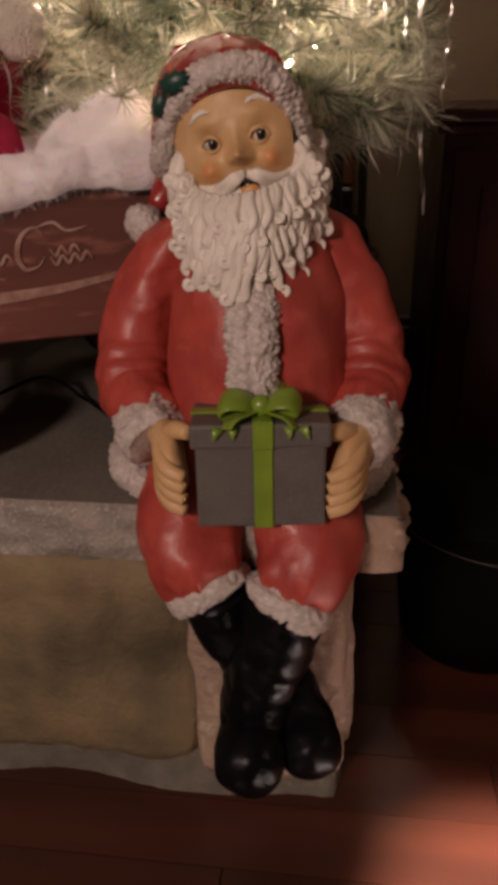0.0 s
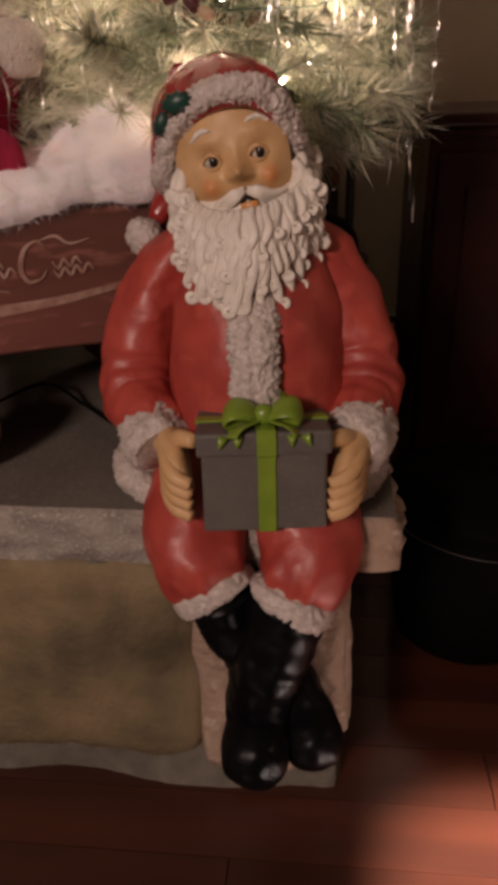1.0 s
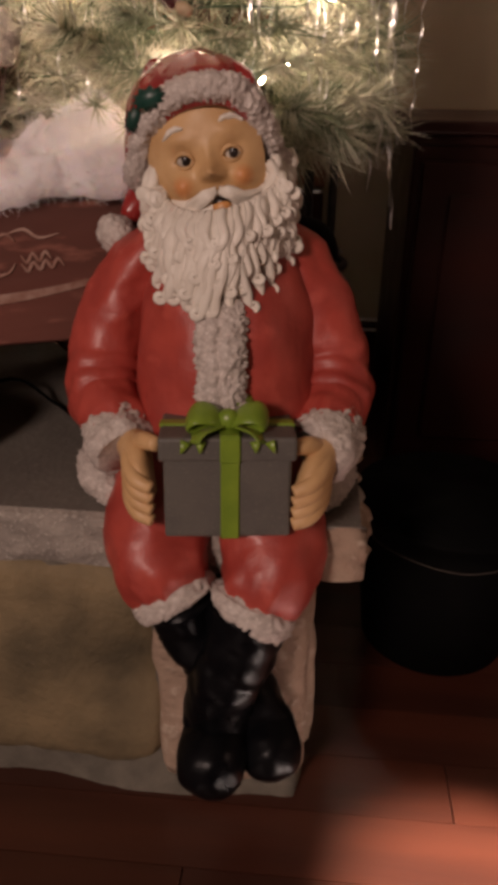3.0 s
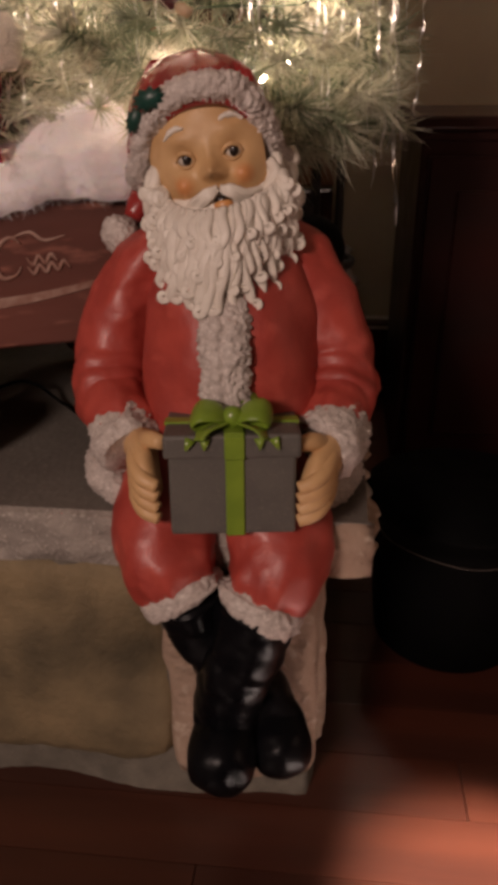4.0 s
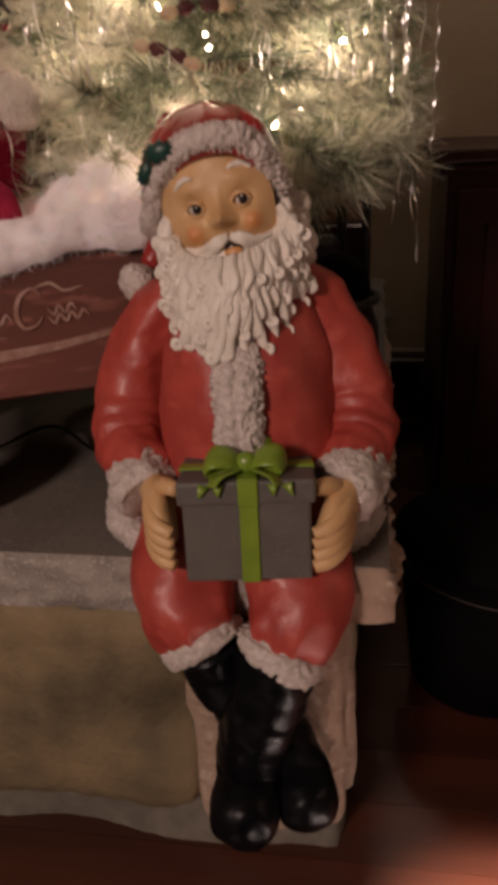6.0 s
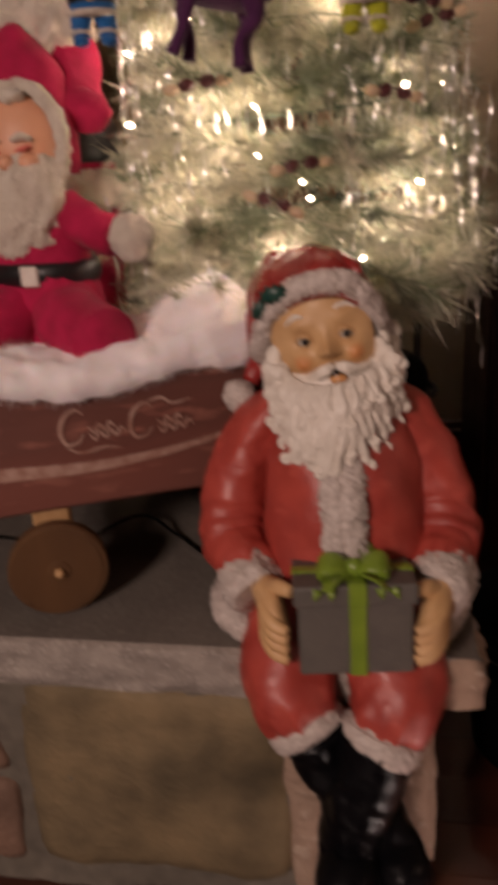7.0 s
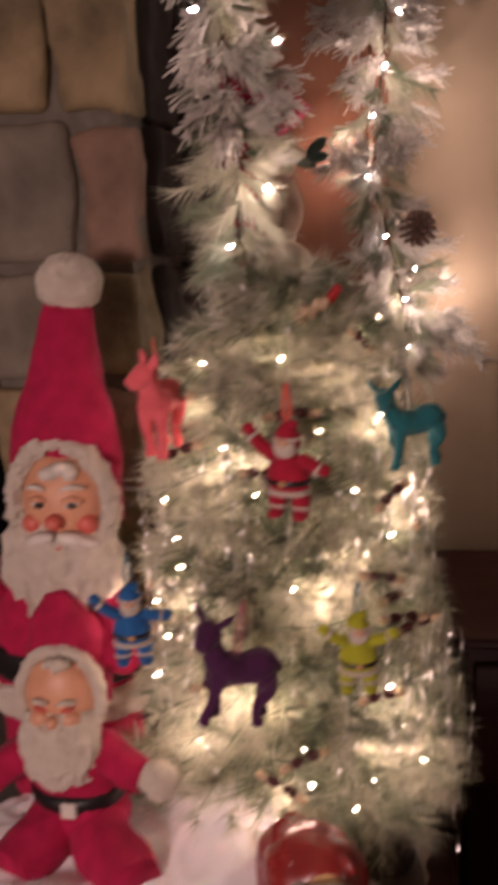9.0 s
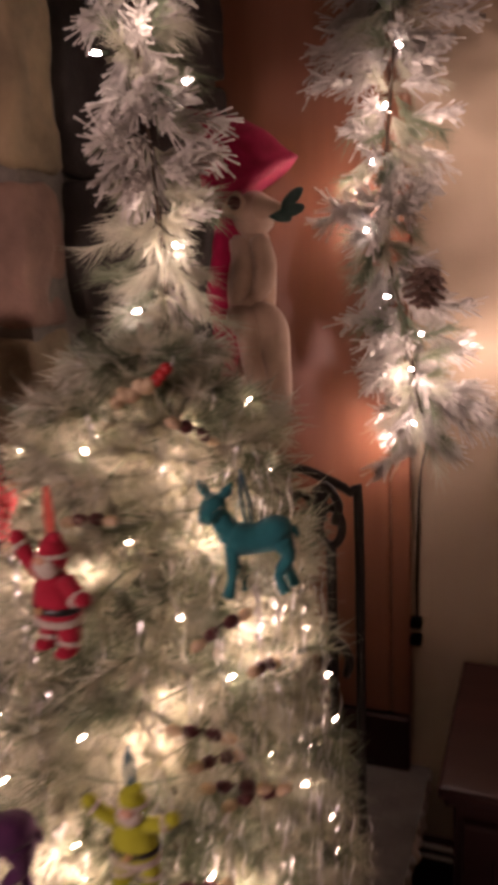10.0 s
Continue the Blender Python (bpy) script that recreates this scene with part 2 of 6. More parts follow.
M_WAGON = mat("worn_red_crate_wood", (0.18, 0.060, 0.043), (0.088, 0.032, 0.023), 0.62, scale=9, bump=0.45, bscale=70, stretch=(0.25, 0.25, 1), speck=(0.27, 0.105, 0.075))
M_WAGPRINT = mat("faded_white_print", (0.46, 0.31, 0.25), (0.26, 0.12, 0.085), 0.7, scale=60, bump=0.2, bscale=200)
M_WHEEL = mat("varnished_wheel_wood", (0.135, 0.068, 0.029), (0.085, 0.042, 0.018), 0.45, scale=16, bump=0.25, bscale=90, stretch=(1, 1, 0.2), coat=0.2)
M_COTTON = mat("cotton_batting", (0.88, 0.84, 0.85), (0.82, 0.78, 0.79), 0.95, scale=30, bump=0.25, bscale=160, dist=0.004, sss=0.35)
M_FELT = mat("crimson_felt", (0.46, 0.002, 0.060), (0.32, 0.002, 0.040), 0.9, scale=40, bump=0.5, bscale=500, sheen=0.05)
M_PLUSH = mat("cream_plush", (0.74, 0.67, 0.56), (0.62, 0.54, 0.44), 0.95, scale=50, bump=1.0, bscale=330, dist=0.006, sheen=0.3)
M_RUBBER = mat("peach_rubber", (0.68, 0.36, 0.22), (0.60, 0.29, 0.17), 0.5, scale=30, bump=0.06, sss=0.15)
M_BLUSH = mat("red_blush_paint", (0.62, 0.10, 0.08), (0.60, 0.16, 0.11), 0.5, scale=50, bump=0.05)
M_BELT = mat("black_vinyl", (0.012, 0.011, 0.012), None, 0.4, bump=0.15)
M_WHITE = mat("white_vinyl", (0.72, 0.67, 0.60), None, 0.5, bump=0.1)
M_NEEDLE = mat("frosted_pine_needle", (0.38, 0.395, 0.28), (0.64, 0.61, 0.48), 0.5, scale=30, bump=0)
M_NEEDLE_D = mat("green_pine_needle", (0.12, 0.155, 0.09), (0.24, 0.27, 0.175), 0.5, scale=30, bump=0)
M_FLOCK = mat("snow_flocked_needle", (0.66, 0.62, 0.57), (0.42, 0.40, 0.35), 0.9, scale=22, bump=0.4, bscale=300)
M_TWIG = mat("brown_twig", (0.07, 0.042, 0.022), None, 0.8, bump=0.4)
M_TINSEL = mat("silver_tinsel", (0.92, 0.91, 0.90), None, 0.34, 1.0, bump=0, rvar=0.08)
M_BULB = mat("lit_clear_bulb", (0.9, 0.85, 0.7), None, 0.2, bump=0, emit=(1.0, 0.82, 0.55, 45.0))
M_BULB_W = mat("lit_white_bulb", (0.9, 0.9, 0.88), None, 0.2, bump=0, emit=(1.0, 0.92, 0.80, 55.0))
M_SOCKET = mat("green_plastic_socket", (0.06, 0.10, 0.06), None, 0.5, bump=0)
M_BERRY = mat("dark_red_berry", (0.085, 0.012, 0.012), (0.05, 0.008, 0.008), 0.5, scale=120, bump=0.4)
for _m, _s in ((M_BLACK, 0.06), (M_CAB, 0.2), (M_BOOT, 0.12)):
    _m.node_tree.nodes["Principled BSDF"].inputs["Specular IOR Level"].default_value = _s
M_HATRED = mat("glossy_red_berry", (0.42, 0.012, 0.012), (0.34, 0.01, 0.01), 0.35, scale=60, bump=0.1)
M_CREAM = mat("cream_felt_bead", (0.60, 0.47, 0.31), (0.50, 0.37, 0.23), 0.8, scale=60, bump=0.3)
M_BEAD = mat("tan_wood_bead", (0.52, 0.32, 0.15), (0.42, 0.24, 0.10), 0.6, scale=60, bump=0.2)
M_CONE = mat("brown_pine_cone", (0.075, 0.036, 0.024), (0.15, 0.085, 0.055), 0.75, scale=90, bump=0.4, speck=(0.40, 0.34, 0.29))


def flocked(name, c, c2):
    return mat(name, c, c2, 0.9, scale=60, bump=0.5, bscale=700, sheen=0.12)


M_PURPLE = flocked("purple_flock", (0.062, 0.004, 0.058), (0.042, 0.003, 0.042))
M_TEAL = flocked("teal_flock", (0.004, 0.155, 0.175), (0.003, 0.115, 0.135))
M_PINK = flocked("coral_pink_flock", (0.86, 0.16, 0.18), (0.76, 0.12, 0.14))
M_BLUE = flocked("blue_flock", (0.006, 0.12, 0.36), (0.004, 0.09, 0.28))
M_LIME = flocked("lime_flock", (0.40, 0.42, 0.012), (0.33, 0.35, 0.01))
M_RED = flocked("red_flock", (0.42, 0.004, 0.030), (0.33, 0.004, 0.022))

# ---- room ----
FLOOR_Z, SLAB_Z, SLAB_Y = 0.0, 0.377, 0.64


def slab_box(name, lo, hi, material, label, category="wall"):
    g = Geo()
    c = [(a + b) / 2 for a, b in zip(lo, hi)]
    g.box(c, [b - a for a, b in zip(lo, hi)], bevel=0)
    return solid(name, g, material, (c[0], c[1], lo[2]), label, category, kind="structure")


slab_box("wall_north", (-3.0, 1.95, -0.1), (3.0, 2.07, 2.6), M_WALL, "plain beige painted wall behind the hearth")
slab_box("wall_south", (-3.0, -2.62, -0.1), (3.0, -2.5, 2.6), M_WALL, "plain beige painted wall of the room")
slab_box("wall_west", (-3.12, -2.5, -0.1), (-3.0, 1.95, 2.6), M_WALL, "plain beige painted side wall")
slab_box("wall_east", (3.0, -2.5, -0.1), (3.12, 1.95, 2.6), M_WALL, "plain beige painted side wall")
slab_box("ceiling", (-3.12, -2.62, 2.6), (3.12, 2.07, 2.7), M_CEIL, "plain white painted ceiling", "ceiling")
slab_box("floor", (-3.0, -2.5, -0.08), (3.0, 1.95, -0.012), M_TWIG, "reddish brown varnished wood board floor", "floor")

# base strip and wall cord
heater = thing("baseboard", (0.9, 1.915, 0.0), "low dark baseboard heater with pale top edges", "baseboard", kind="structure")
g = Geo()
g.box((0.9, 1.918, 0.11), (1.9, 0.06, 0.17), bevel=0.004)
part("body", g, M_CAB, heater)
for z in (0.186, 0.212):
    g = Geo()
    g.box((0.9, 1.885, z), (1.9, 0.012, 0.006), bevel=0.001)
    part("rail", g, M_WHITE, heater, "thin pale metal edge")

# brown upright panel on the wall
panel = thing("wood_panel", (-0.24, 1.935, 0.0), "tall reddish brown varnished wooden panel against the wall", "panel")
g = Geo()
g.box((-0.26, 1.934, 1.555), (0.56, 0.028, 2.07), bevel=0.006)
part("board", g, M_PANEL, panel)
# lower board added in the cabinet's dark wood to darken the panel's foot
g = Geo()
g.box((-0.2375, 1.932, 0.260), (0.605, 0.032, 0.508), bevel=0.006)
part("plinth", g, M_CAB, panel, "added dark lower board")
g = Geo()
g.box((0.045, 1.936, 1.555), (0.045, 0.024, 2.07), bevel=0.004)
part("side_strip", g, M_PANEL, panel)

# chimney breast of fieldstones with a dark firebox
CH_Y, CH_R = 1.22, -0.345


def stone_mesh(w, d, h, seed, rough=0.012):
    """A rounded, uneven block, about w x d x h, centred."""
    g = Geo()
    n = 11
    vs, fs = [], []
    bm = bmesh.new()
    bmesh.ops.create_cube(bm, size=2)
    bmesh.ops.subdivide_edges(bm, edges=bm.edges[:], cuts=n, use_grid_fill=True)
    off = Vector((seed * 3.1, seed * 1.7, seed * 0.9))
    bm.verts.index_update()
    for v in bm.verts:
        p = v.co.copy()
        q = Vector([math.copysign(abs(c) ** 0.8, c) for c in p])
        r = max(1e-6, (abs(p.x) ** 11 + abs(p.y) ** 11 + abs(p.z) ** 11) ** (1 / 11))
        q = Vector((p.x / r * w / 2, p.y / r * d / 2, p.z / r * h / 2))
        q += noise.noise_vector(q * 9 + off) * rough + noise.noise_vector(q * 26 + off) * rough * 0.35 + noise.noise_vector(q * 60 + off) * rough * 0.12
        vs.append(q)
    fs = [[v.index for v in f.verts] for f in bm.faces]
    bm.free()
    g.add(vs, fs)
    return g


def stone(parent, name, c, size, seed, material, rough=0.012):
    g = stone_mesh(*size, seed, rough)
    me = g.mesh(name, material)
    ob = new(name, me)
    ob.parent = parent
    ob.location = Vector(c) - BASE[parent]
    return ob


chimney = thing("chimney_breast", (-0.9, CH_Y + 0.2, 0.0), "fieldstone chimney breast with a dark firebox opening", "fireplace", kind="structure")
g = Geo()
g.box((-0.482, 1.568, 1.30), (0.25, 0.744, 2.6), bevel=0)
part("jamb_core", g, M_MORTAR, chimney)
g = Geo()
g.box((-1.40, 1.568, 2.08), (1.58, 0.744, 1.04), bevel=0)
part("lintel_core", g, M_MORTAR, chimney)
g = Geo()
g.box((-1.40, 1.90, 0.80), (1.6, 0.06, 1.6), bevel=0)
part("firebox_back", g, M_BLACK, chimney, "soot black firebox back")
jr = random.Random(3)
ROWS_Z = [0.38, 0.60, 0.86, 1.10, 1.29, 1.475, 1.70, 1.96, 2.20, 2.42, 2.60]
for i in range(len(ROWS_Z) - 1):
    z0, z1 = ROWS_Z[i], ROWS_Z[i + 1]
    cut = [0.165, 0.235, 0.12, 0.20, 0.15, 0.19, 0.17, 0.13, 0.2, 0.16][i]
    h = z1 - z0 - 0.014
    stone(chimney, "stone", (-0.625 + cut / 2, 1.225, (z0 + z1) / 2), (cut - 0.012, 0.10, h), i + 1, M_STONE_GREY if i % 3 else M_STONE)
    wr = 0.285 - cut
    stone(chimney, "stone", (-0.635 + cut + wr / 2 + 0.008, 1.235, (z0 + z1) / 2 + jr.uniform(-0.01, 0.01)), (wr - 0.006, 0.11, h), i + 21, M_STONE_RED if i % 2 else M_STONE, 0.018)
    # stones of the right return, coloured dark for the shade there
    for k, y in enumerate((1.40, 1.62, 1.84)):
        stone(chimney, "stone", (-0.362, y, (z0 + z1) / 2), (0.06, 0.205, h), i * 3 + k + 50, M_STONE_SHADED)
for r in range(4):
    z0 = 1.60 + r * 0.25
    for k in range(5):
        stone(chimney, "stone", (-0.81 - k * 0.29 - (r % 2) * 0.05, 1.225, z0 + 0.12), (0.275, 0.10, 0.235), r * 7 + k + 90, (M_STONE_GREY, M_STONE, M_STONE_GREY)[(r + k) % 3])

# raised hearth: core, face stones, slab
hearth = thing("hearth", (-0.8, 1.0, 0.0), "raised fieldstone hearth with a thick grey stone slab on top", "hearth", kind="structure")


def hearth_core():
    """Rough mortar body; its front and end are trowelled unevenly between the stones."""
    g = Geo()
    x0, x1, y0, y1, top = -2.48, 0.062, 0.650, 1.945, 0.317
    path = [(x0 + (x1 - x0) * i / 190, y0, 0.0, -1.0) for i in range(191)] + [(x1, y0 + (y1 - y0) * j / 60, 1.0, 0.0) for j in range(1, 61)]
    nz = 24
    vs = []
    for k in range(nz + 1):
        z = top * k / nz
        for x, y, ox, oy in path:
            p = Vector((x, y, z))
            d = noise.noise(p * 13) * 0.006 + noise.noise(p * 45) * 0.003 + noise.noise(p * 120) * 0.0012
            foot = 0.018 * math.exp(-z / 0.022) * (0.6 + noise.noise(Vector((x * 6, y * 6, 2.0))))
            vs.append(p + Vector((ox, oy, 0)) * (d + foot))
    n = len(path)
    g.add(vs, [[k * n + i, k * n + i + 1, (k + 1) * n + i + 1, (k + 1) * n + i] for k in range(nz) for i in range(n - 1)])
    g.add([vs[nz * n + i] for i in range(n)] + [(x0, y1, top)], [list(range(n + 1))], 0, False)
    return g


part("core", hearth_core(), M_MORTAR, hearth, "rough grey mortar")


def slab_shape():
    """Thick slab; flat top, split front and end."""
    g = Geo()
    x0, x1, y0, y1, z0, z1 = -2.5, 0.118, SLAB_Y, 1.95, 0.316, SLAB_Z
    nx, nz = 190, 14
    rows = []
    path = [(x0 + (x1 - x0) * i / nx, y0, 0) for i in range(nx + 1)] + [(x1, y0 + (y1 - y0) * j / 130, 1) for j in range(1, 131)]
    for k in range(nz + 1):
        row = []
        for x, y, side in path:
            z = z0 + (z1 - z0) * k / nz
            bulge = 0.004 * math.sin(math.pi * k / nz)
            d = noise.noise(Vector((x * 22, y * 22, z * 50))) * 0.005 + noise.noise(Vector((x * 70, y * 70, z * 90))) * 0.002
            if side or x > 0.05:
                chip = noise.voronoi(Vector((x * 26, y * 26 + 4, z * 38)))[0]
                d += (noise.noise(Vector((x * 9, y * 14 + 4, z * 30))) * 0.016 + (chip[1] - chip[0]) * 0.022 - 0.012) * (1 if side else 0.5)
            top = k == nz
            px, py = (x, y - bulge - d) if not side else (x + bulge + d, y)
            row.append((px, py, z - (0.003 if top else 0) + (noise.noise(Vector((x * 12, y * 12, 3))) * 0.003 if k == 0 else 0)))
        rows.append(row)
    n = len(path)
    vs = [p for r in rows for p in r]
    fs = [[k * n + i, k * n + i + 1, (k + 1) * n + i + 1, (k + 1) * n + i] for k in range(nz) for i in range(n - 1)]
    g.add(vs, [f for f in fs if f[0] % n < nx - 6], 1)
    # the slab's right end is coloured pale pink for the warm light on it
    g.add(vs, [f for f in fs if f[0] % n >= nx - 6], 2)
    inner = [(max(x0, x - (0.006 if side else 0)), y + (0 if side else 0.006), z1) for x, y, side in path]
    edge = rows[-1]
    g.add(list(edge) + inner, [[i, i + 1, n + i + 1, n + i] for i in range(n - 1)], 1)
    g.add(inner + [(x0, y1, z1)], [list(range(n)) + [n]], 0, False)
    g.add(list(rows[0]) + [(x0, y1, z0)], [(list(range(n)) + [n])[::-1]], 0, False)
    return g


part("slab", slab_shape(), [M_SLAB, M_SLABEDGE, M_STONE_PALE], hearth, "grey stone slab with a split pale edge")
# face stones: x centre, width, z centre, height, proud
for i, (x, w, z, h, out, m) in enumerate([
        (-0.257, 0.338, 0.174, 0.282, 0.003, M_STONE), (-0.515, 0.135, 0.240, 0.130, 0.004, M_STONE_RED), (-0.515, 0.140, 0.095, 0.13, 0.004, M_STONE_RED),
        (-0.012, 0.165, 0.165, 0.285, 0.008, M_STONE_PALE), (-0.69, 0.20, 0.16, 0.28, 0.006, M_STONE), (-0.92, 0.22, 0.16, 0.28, 0.006, M_STONE_GREY),
        (-1.16, 0.22, 0.16, 0.28, 0.006, M_STONE), (-1.42, 0.25, 0.16, 0.28, 0.006, M_STONE_RED), (-1.70, 0.25, 0.16, 0.28, 0.006, M_STONE), (-2.0, 0.28, 0.16, 0.28, 0.006, M_STONE_GREY)]):
    stone(hearth, "stone", (x, 0.694 - out, z), (w, 0.10, h), i + 11, m, 0.011)
for k in range(6):
    stone(hearth, "stone", (0.030, 0.79 + k * 0.2, 0.165), (0.09, 0.185, 0.285), 140 + k, M_STONE_PALE, 0.014)

# ---- seated figurine, one cast and painted piece ----
def figurine():
    g = Geo()
    RED, FUR, SKIN, BEARD, BOOT, GIFT, GREEN, HATC, HOLLY, EYE, DARK, LIP = range(12)
    curl = (235, 0.0056)

    # torso, narrower than the shoulders so that the sleeves stand clear of it
    def chest(u, w):
        front = max(0.0, math.sin(w))
        return 0.0035 * math.sin(u * 9 + 2.2 * math.cos(w)) * front ** 2 + 0.0016 * math.sin(7 * w + 16 * u)

    g.tube([(-0.036, 0.745, 0.379), (-0.034, 0.738, 0.42), (-0.030, 0.732, 0.475), (-0.030, 0.738, 0.53), (-0.034, 0.752, 0.585), (-0.040, 0.770, 0.625), (-0.043, 0.775, 0.66)],
           [(0.100, 0.085), (0.098, 0.085), (0.092, 0.083), (0.088, 0.079), (0.076, 0.066), (0.056, 0.048), (0.03, 0.03)], 64, RED, 9, flat=(0, 1, 0), disp=(18, 0.003), fold=chest)

    # sleeves with creases round the elbow and long folds from the shoulder
    def sleeve(side):
        def f(u, w):
            elbow = math.exp(-((u - 0.60) / 0.16) ** 2)
            wrist = math.exp(-((u - 0.92) / 0.10) ** 2)
            r = 0.0030 * elbow * abs(math.sin(u * 30 + 1.6 * math.sin(w + side))) - 0.0012 * elbow
            r += 0.0026 * wrist * math.sin(6 * w + 9 * u)
            r += 0.0024 * math.exp(-((u - 0.22) / 0.2) ** 2) * math.sin(4 * w + side * 9 * u + 1.0)
            return r
        return f

    g.tube([(-0.078, 0.778, 0.614), (-0.118, 0.774, 0.590), (-0.146, 0.764, 0.545), (-0.158, 0.748, 0.500), (-0.152, 0.718, 0.468), (-0.134, 0.686, 0.458), (-0.122, 0.662, 0.452)],
           [0.030, 0.036, 0.037, 0.038, 0.037, 0.032, 0.025], 48, RED, 11, disp=(30, 0.0040), fold=sleeve(1))
    g.tube([(-0.006, 0.778, 0.620), (0.030, 0.774, 0.598), (0.060, 0.766, 0.552), (0.076, 0.752, 0.505), (0.080, 0.722, 0.474), (0.074, 0.690, 0.464), (0.068, 0.664, 0.458)],
           [0.030, 0.036, 0.037, 0.038, 0.037, 0.032, 0.025], 48, RED, 11, disp=(30, 0.0040), fold=sleeve(-1))
    # cuffs of the sleeves
    for pts in ([(-0.137, 0.694, 0.454), (-0.132, 0.684, 0.451), (-0.126, 0.668, 0.447), (-0.120, 0.656, 0.444), (-0.117, 0.652, 0.442)],
                [(0.079, 0.696, 0.460), (0.077, 0.686, 0.457), (0.072, 0.670, 0.454), (0.067, 0.658, 0.451), (0.064, 0.654, 0.450)]):
        g.tube(pts, [0.030, 0.0335, 0.0340, 0.0325, 0.025], 84, FUR, 7, knob=curl)
    # fur hem on both sides and the front strip
    g.tube([(-0.130, 0.660, 0.388), (-0.158, 0.690, 0.393), (-0.166, 0.730, 0.396), (-0.150, 0.78, 0.396)], [0.014, 0.019, 0.020, 0.018], 44, FUR, 16, knob=curl)
    g.tube([(0.060, 0.660, 0.392), (0.080, 0.690, 0.395), (0.088, 0.730, 0.396), (0.075, 0.78, 0.396)], [0.014, 0.018, 0.019, 0.018], 44, FUR, 16, knob=curl)

    def placket(u, w):
        return -0.0050 * math.exp(-((math.cos(w)) / 0.13) ** 2)

    g.tube([(-0.030, 0.688, 0.592), (-0.027, 0.667, 0.560), (-0.025, 0.653, 0.525), (-0.023, 0.646, 0.485), (-0.023, 0.645, 0.455)], [(0.021, 0.013), (0.0225, 0.0135), (0.0230, 0.0135), (0.0230, 0.013), (0.0225, 0.012)],
           72, FUR, 22, flat=(0, 1, 0), knob=(235, 0.0062), fold=placket)

    # trouser legs, puffed over the knee and gathered into the cuff
    def trouser(u, w):
        gather = max(0.0, (u - 0.72) / 0.28)
        return 0.0035 * gather * math.sin(9 * w + 2 * math.sin(3 * w)) + 0.0024 * math.sin(u * 17 + 2 * math.sin(w * 2)) * (1 - gather) * u

    g.tube([(-0.070, 0.745, 0.425), (-0.082, 0.700, 0.410), (-0.088, 0.662, 0.383), (-0.087, 0.636, 0.354), (-0.078, 0.620, 0.328), (-0.068, 0.614, 0.308)],
           [0.046, 0.048, 0.049, 0.050, 0.046, 0.035], 56, RED, 9, disp=(26, 0.0045), fold=trouser)
    g.tube([(-0.002, 0.745, 0.425), (0.016, 0.700, 0.410), (0.026, 0.662, 0.383), (0.028, 0.636, 0.354), (0.023, 0.615, 0.328), (0.014, 0.606, 0.306)],
           [0.046, 0.047, 0.048, 0.050, 0.046, 0.035], 56, RED, 9, disp=(26, 0.0045), fold=trouser)
    g.tube([(-0.0705, 0.616, 0.314), (-0.068, 0.614, 0.310), (-0.0645, 0.612, 0.304), (-0.062, 0.611, 0.300)], [0.038, 0.0430, 0.0425, 0.034], 96, FUR, 5, knob=(230, 0.0055))
    g.tube([(0.0155, 0.609, 0.315), (0.0125, 0.606, 0.309), (0.0085, 0.602, 0.302), (0.006, 0.601, 0.298)], [0.039, 0.0440, 0.0435, 0.035], 96, FUR, 5, knob=(230, 0.0055))

    # boots, crossed; the shaft sags in soft rings
    def shaft(u, w):
        ring = math.exp(-((u - 0.42) / 0.26) ** 2)
        return 0.0030 * ring * (abs(math.sin(u * 15 + 0.8 * math.sin(w + 0.7))) - 0.5) + 0.0008 * math.sin(5 * w + 6 * u)

    g.tube([(-0.060, 0.612, 0.306), (-0.050, 0.614, 0.270), (-0.022, 0.612, 0.225), (0.012, 0.606, 0.185), (0.030, 0.598, 0.158)], [0.034, 0.033, 0.032, 0.031, 0.029], 40, BOOT, 9, disp=(40, 0.003), fold=shaft)
    g.tube([(0.020, 0.622, 0.160), (0.027, 0.606, 0.158), (0.033, 0.584, 0.154), (0.037, 0.566, 0.150), (0.039, 0.551, 0.148), (0.040, 0.545, 0.147)], [0.020, 0.030, 0.031, 0.0305, 0.022, 0.006], 32, BOOT, 6, disp=(40, 0.002))
    g.tube([(0.008, 0.602, 0.306), (0.002, 0.594, 0.272), (-0.010, 0.588, 0.238), (-0.018, 0.588, 0.203), (-0.021, 0.588, 0.170)], [0.040, 0.038, 0.0365, 0.035, 0.034], 44, BOOT, 11, disp=(40, 0.003), fold=shaft)
    g.tube([(-0.021, 0.618, 0.166), (-0.021, 0.600, 0.164), (-0.021, 0.574, 0.158), (-0.022, 0.548, 0.154), (-0.022, 0.528, 0.152), (-0.022, 0.517, 0.151)], [0.022, 0.033, 0.0350, 0.0350, 0.0285, 0.010], 40, BOOT, 7, disp=(40, 0.002))

    # present: body, lid, ribbon, bow
    e = Euler((radians(-7), 0, radians(7.5))).to_matrix()
    o = Vector((-0.0165, 0.629, 0.437))

    def at(x, y, z):
        return o + e @ Vector((x, y, z))

    rot = (-7, 0, 7.5)
    g.box(at(0, 0, -0.006), (0.112, 0.070, 0.082), rot, 0.003, GIFT, 2)
    g.box(at(0, 0, 0.037), (0.120, 0.077, 0.022), rot, 0.003, GIFT, 2)
    g.box(at(0.002, -0.0352, -0.006), (0.0165, 0.005, 0.083), rot, 0.001, GREEN)
    g.box(at(0.002, -0.0388, 0.037), (0.0175, 0.005, 0.022), rot, 0.001, GREEN)
    g.box(at(0.002, 0, 0.0483), (0.0175, 0.079, 0.004), rot, 0.001, GREEN)
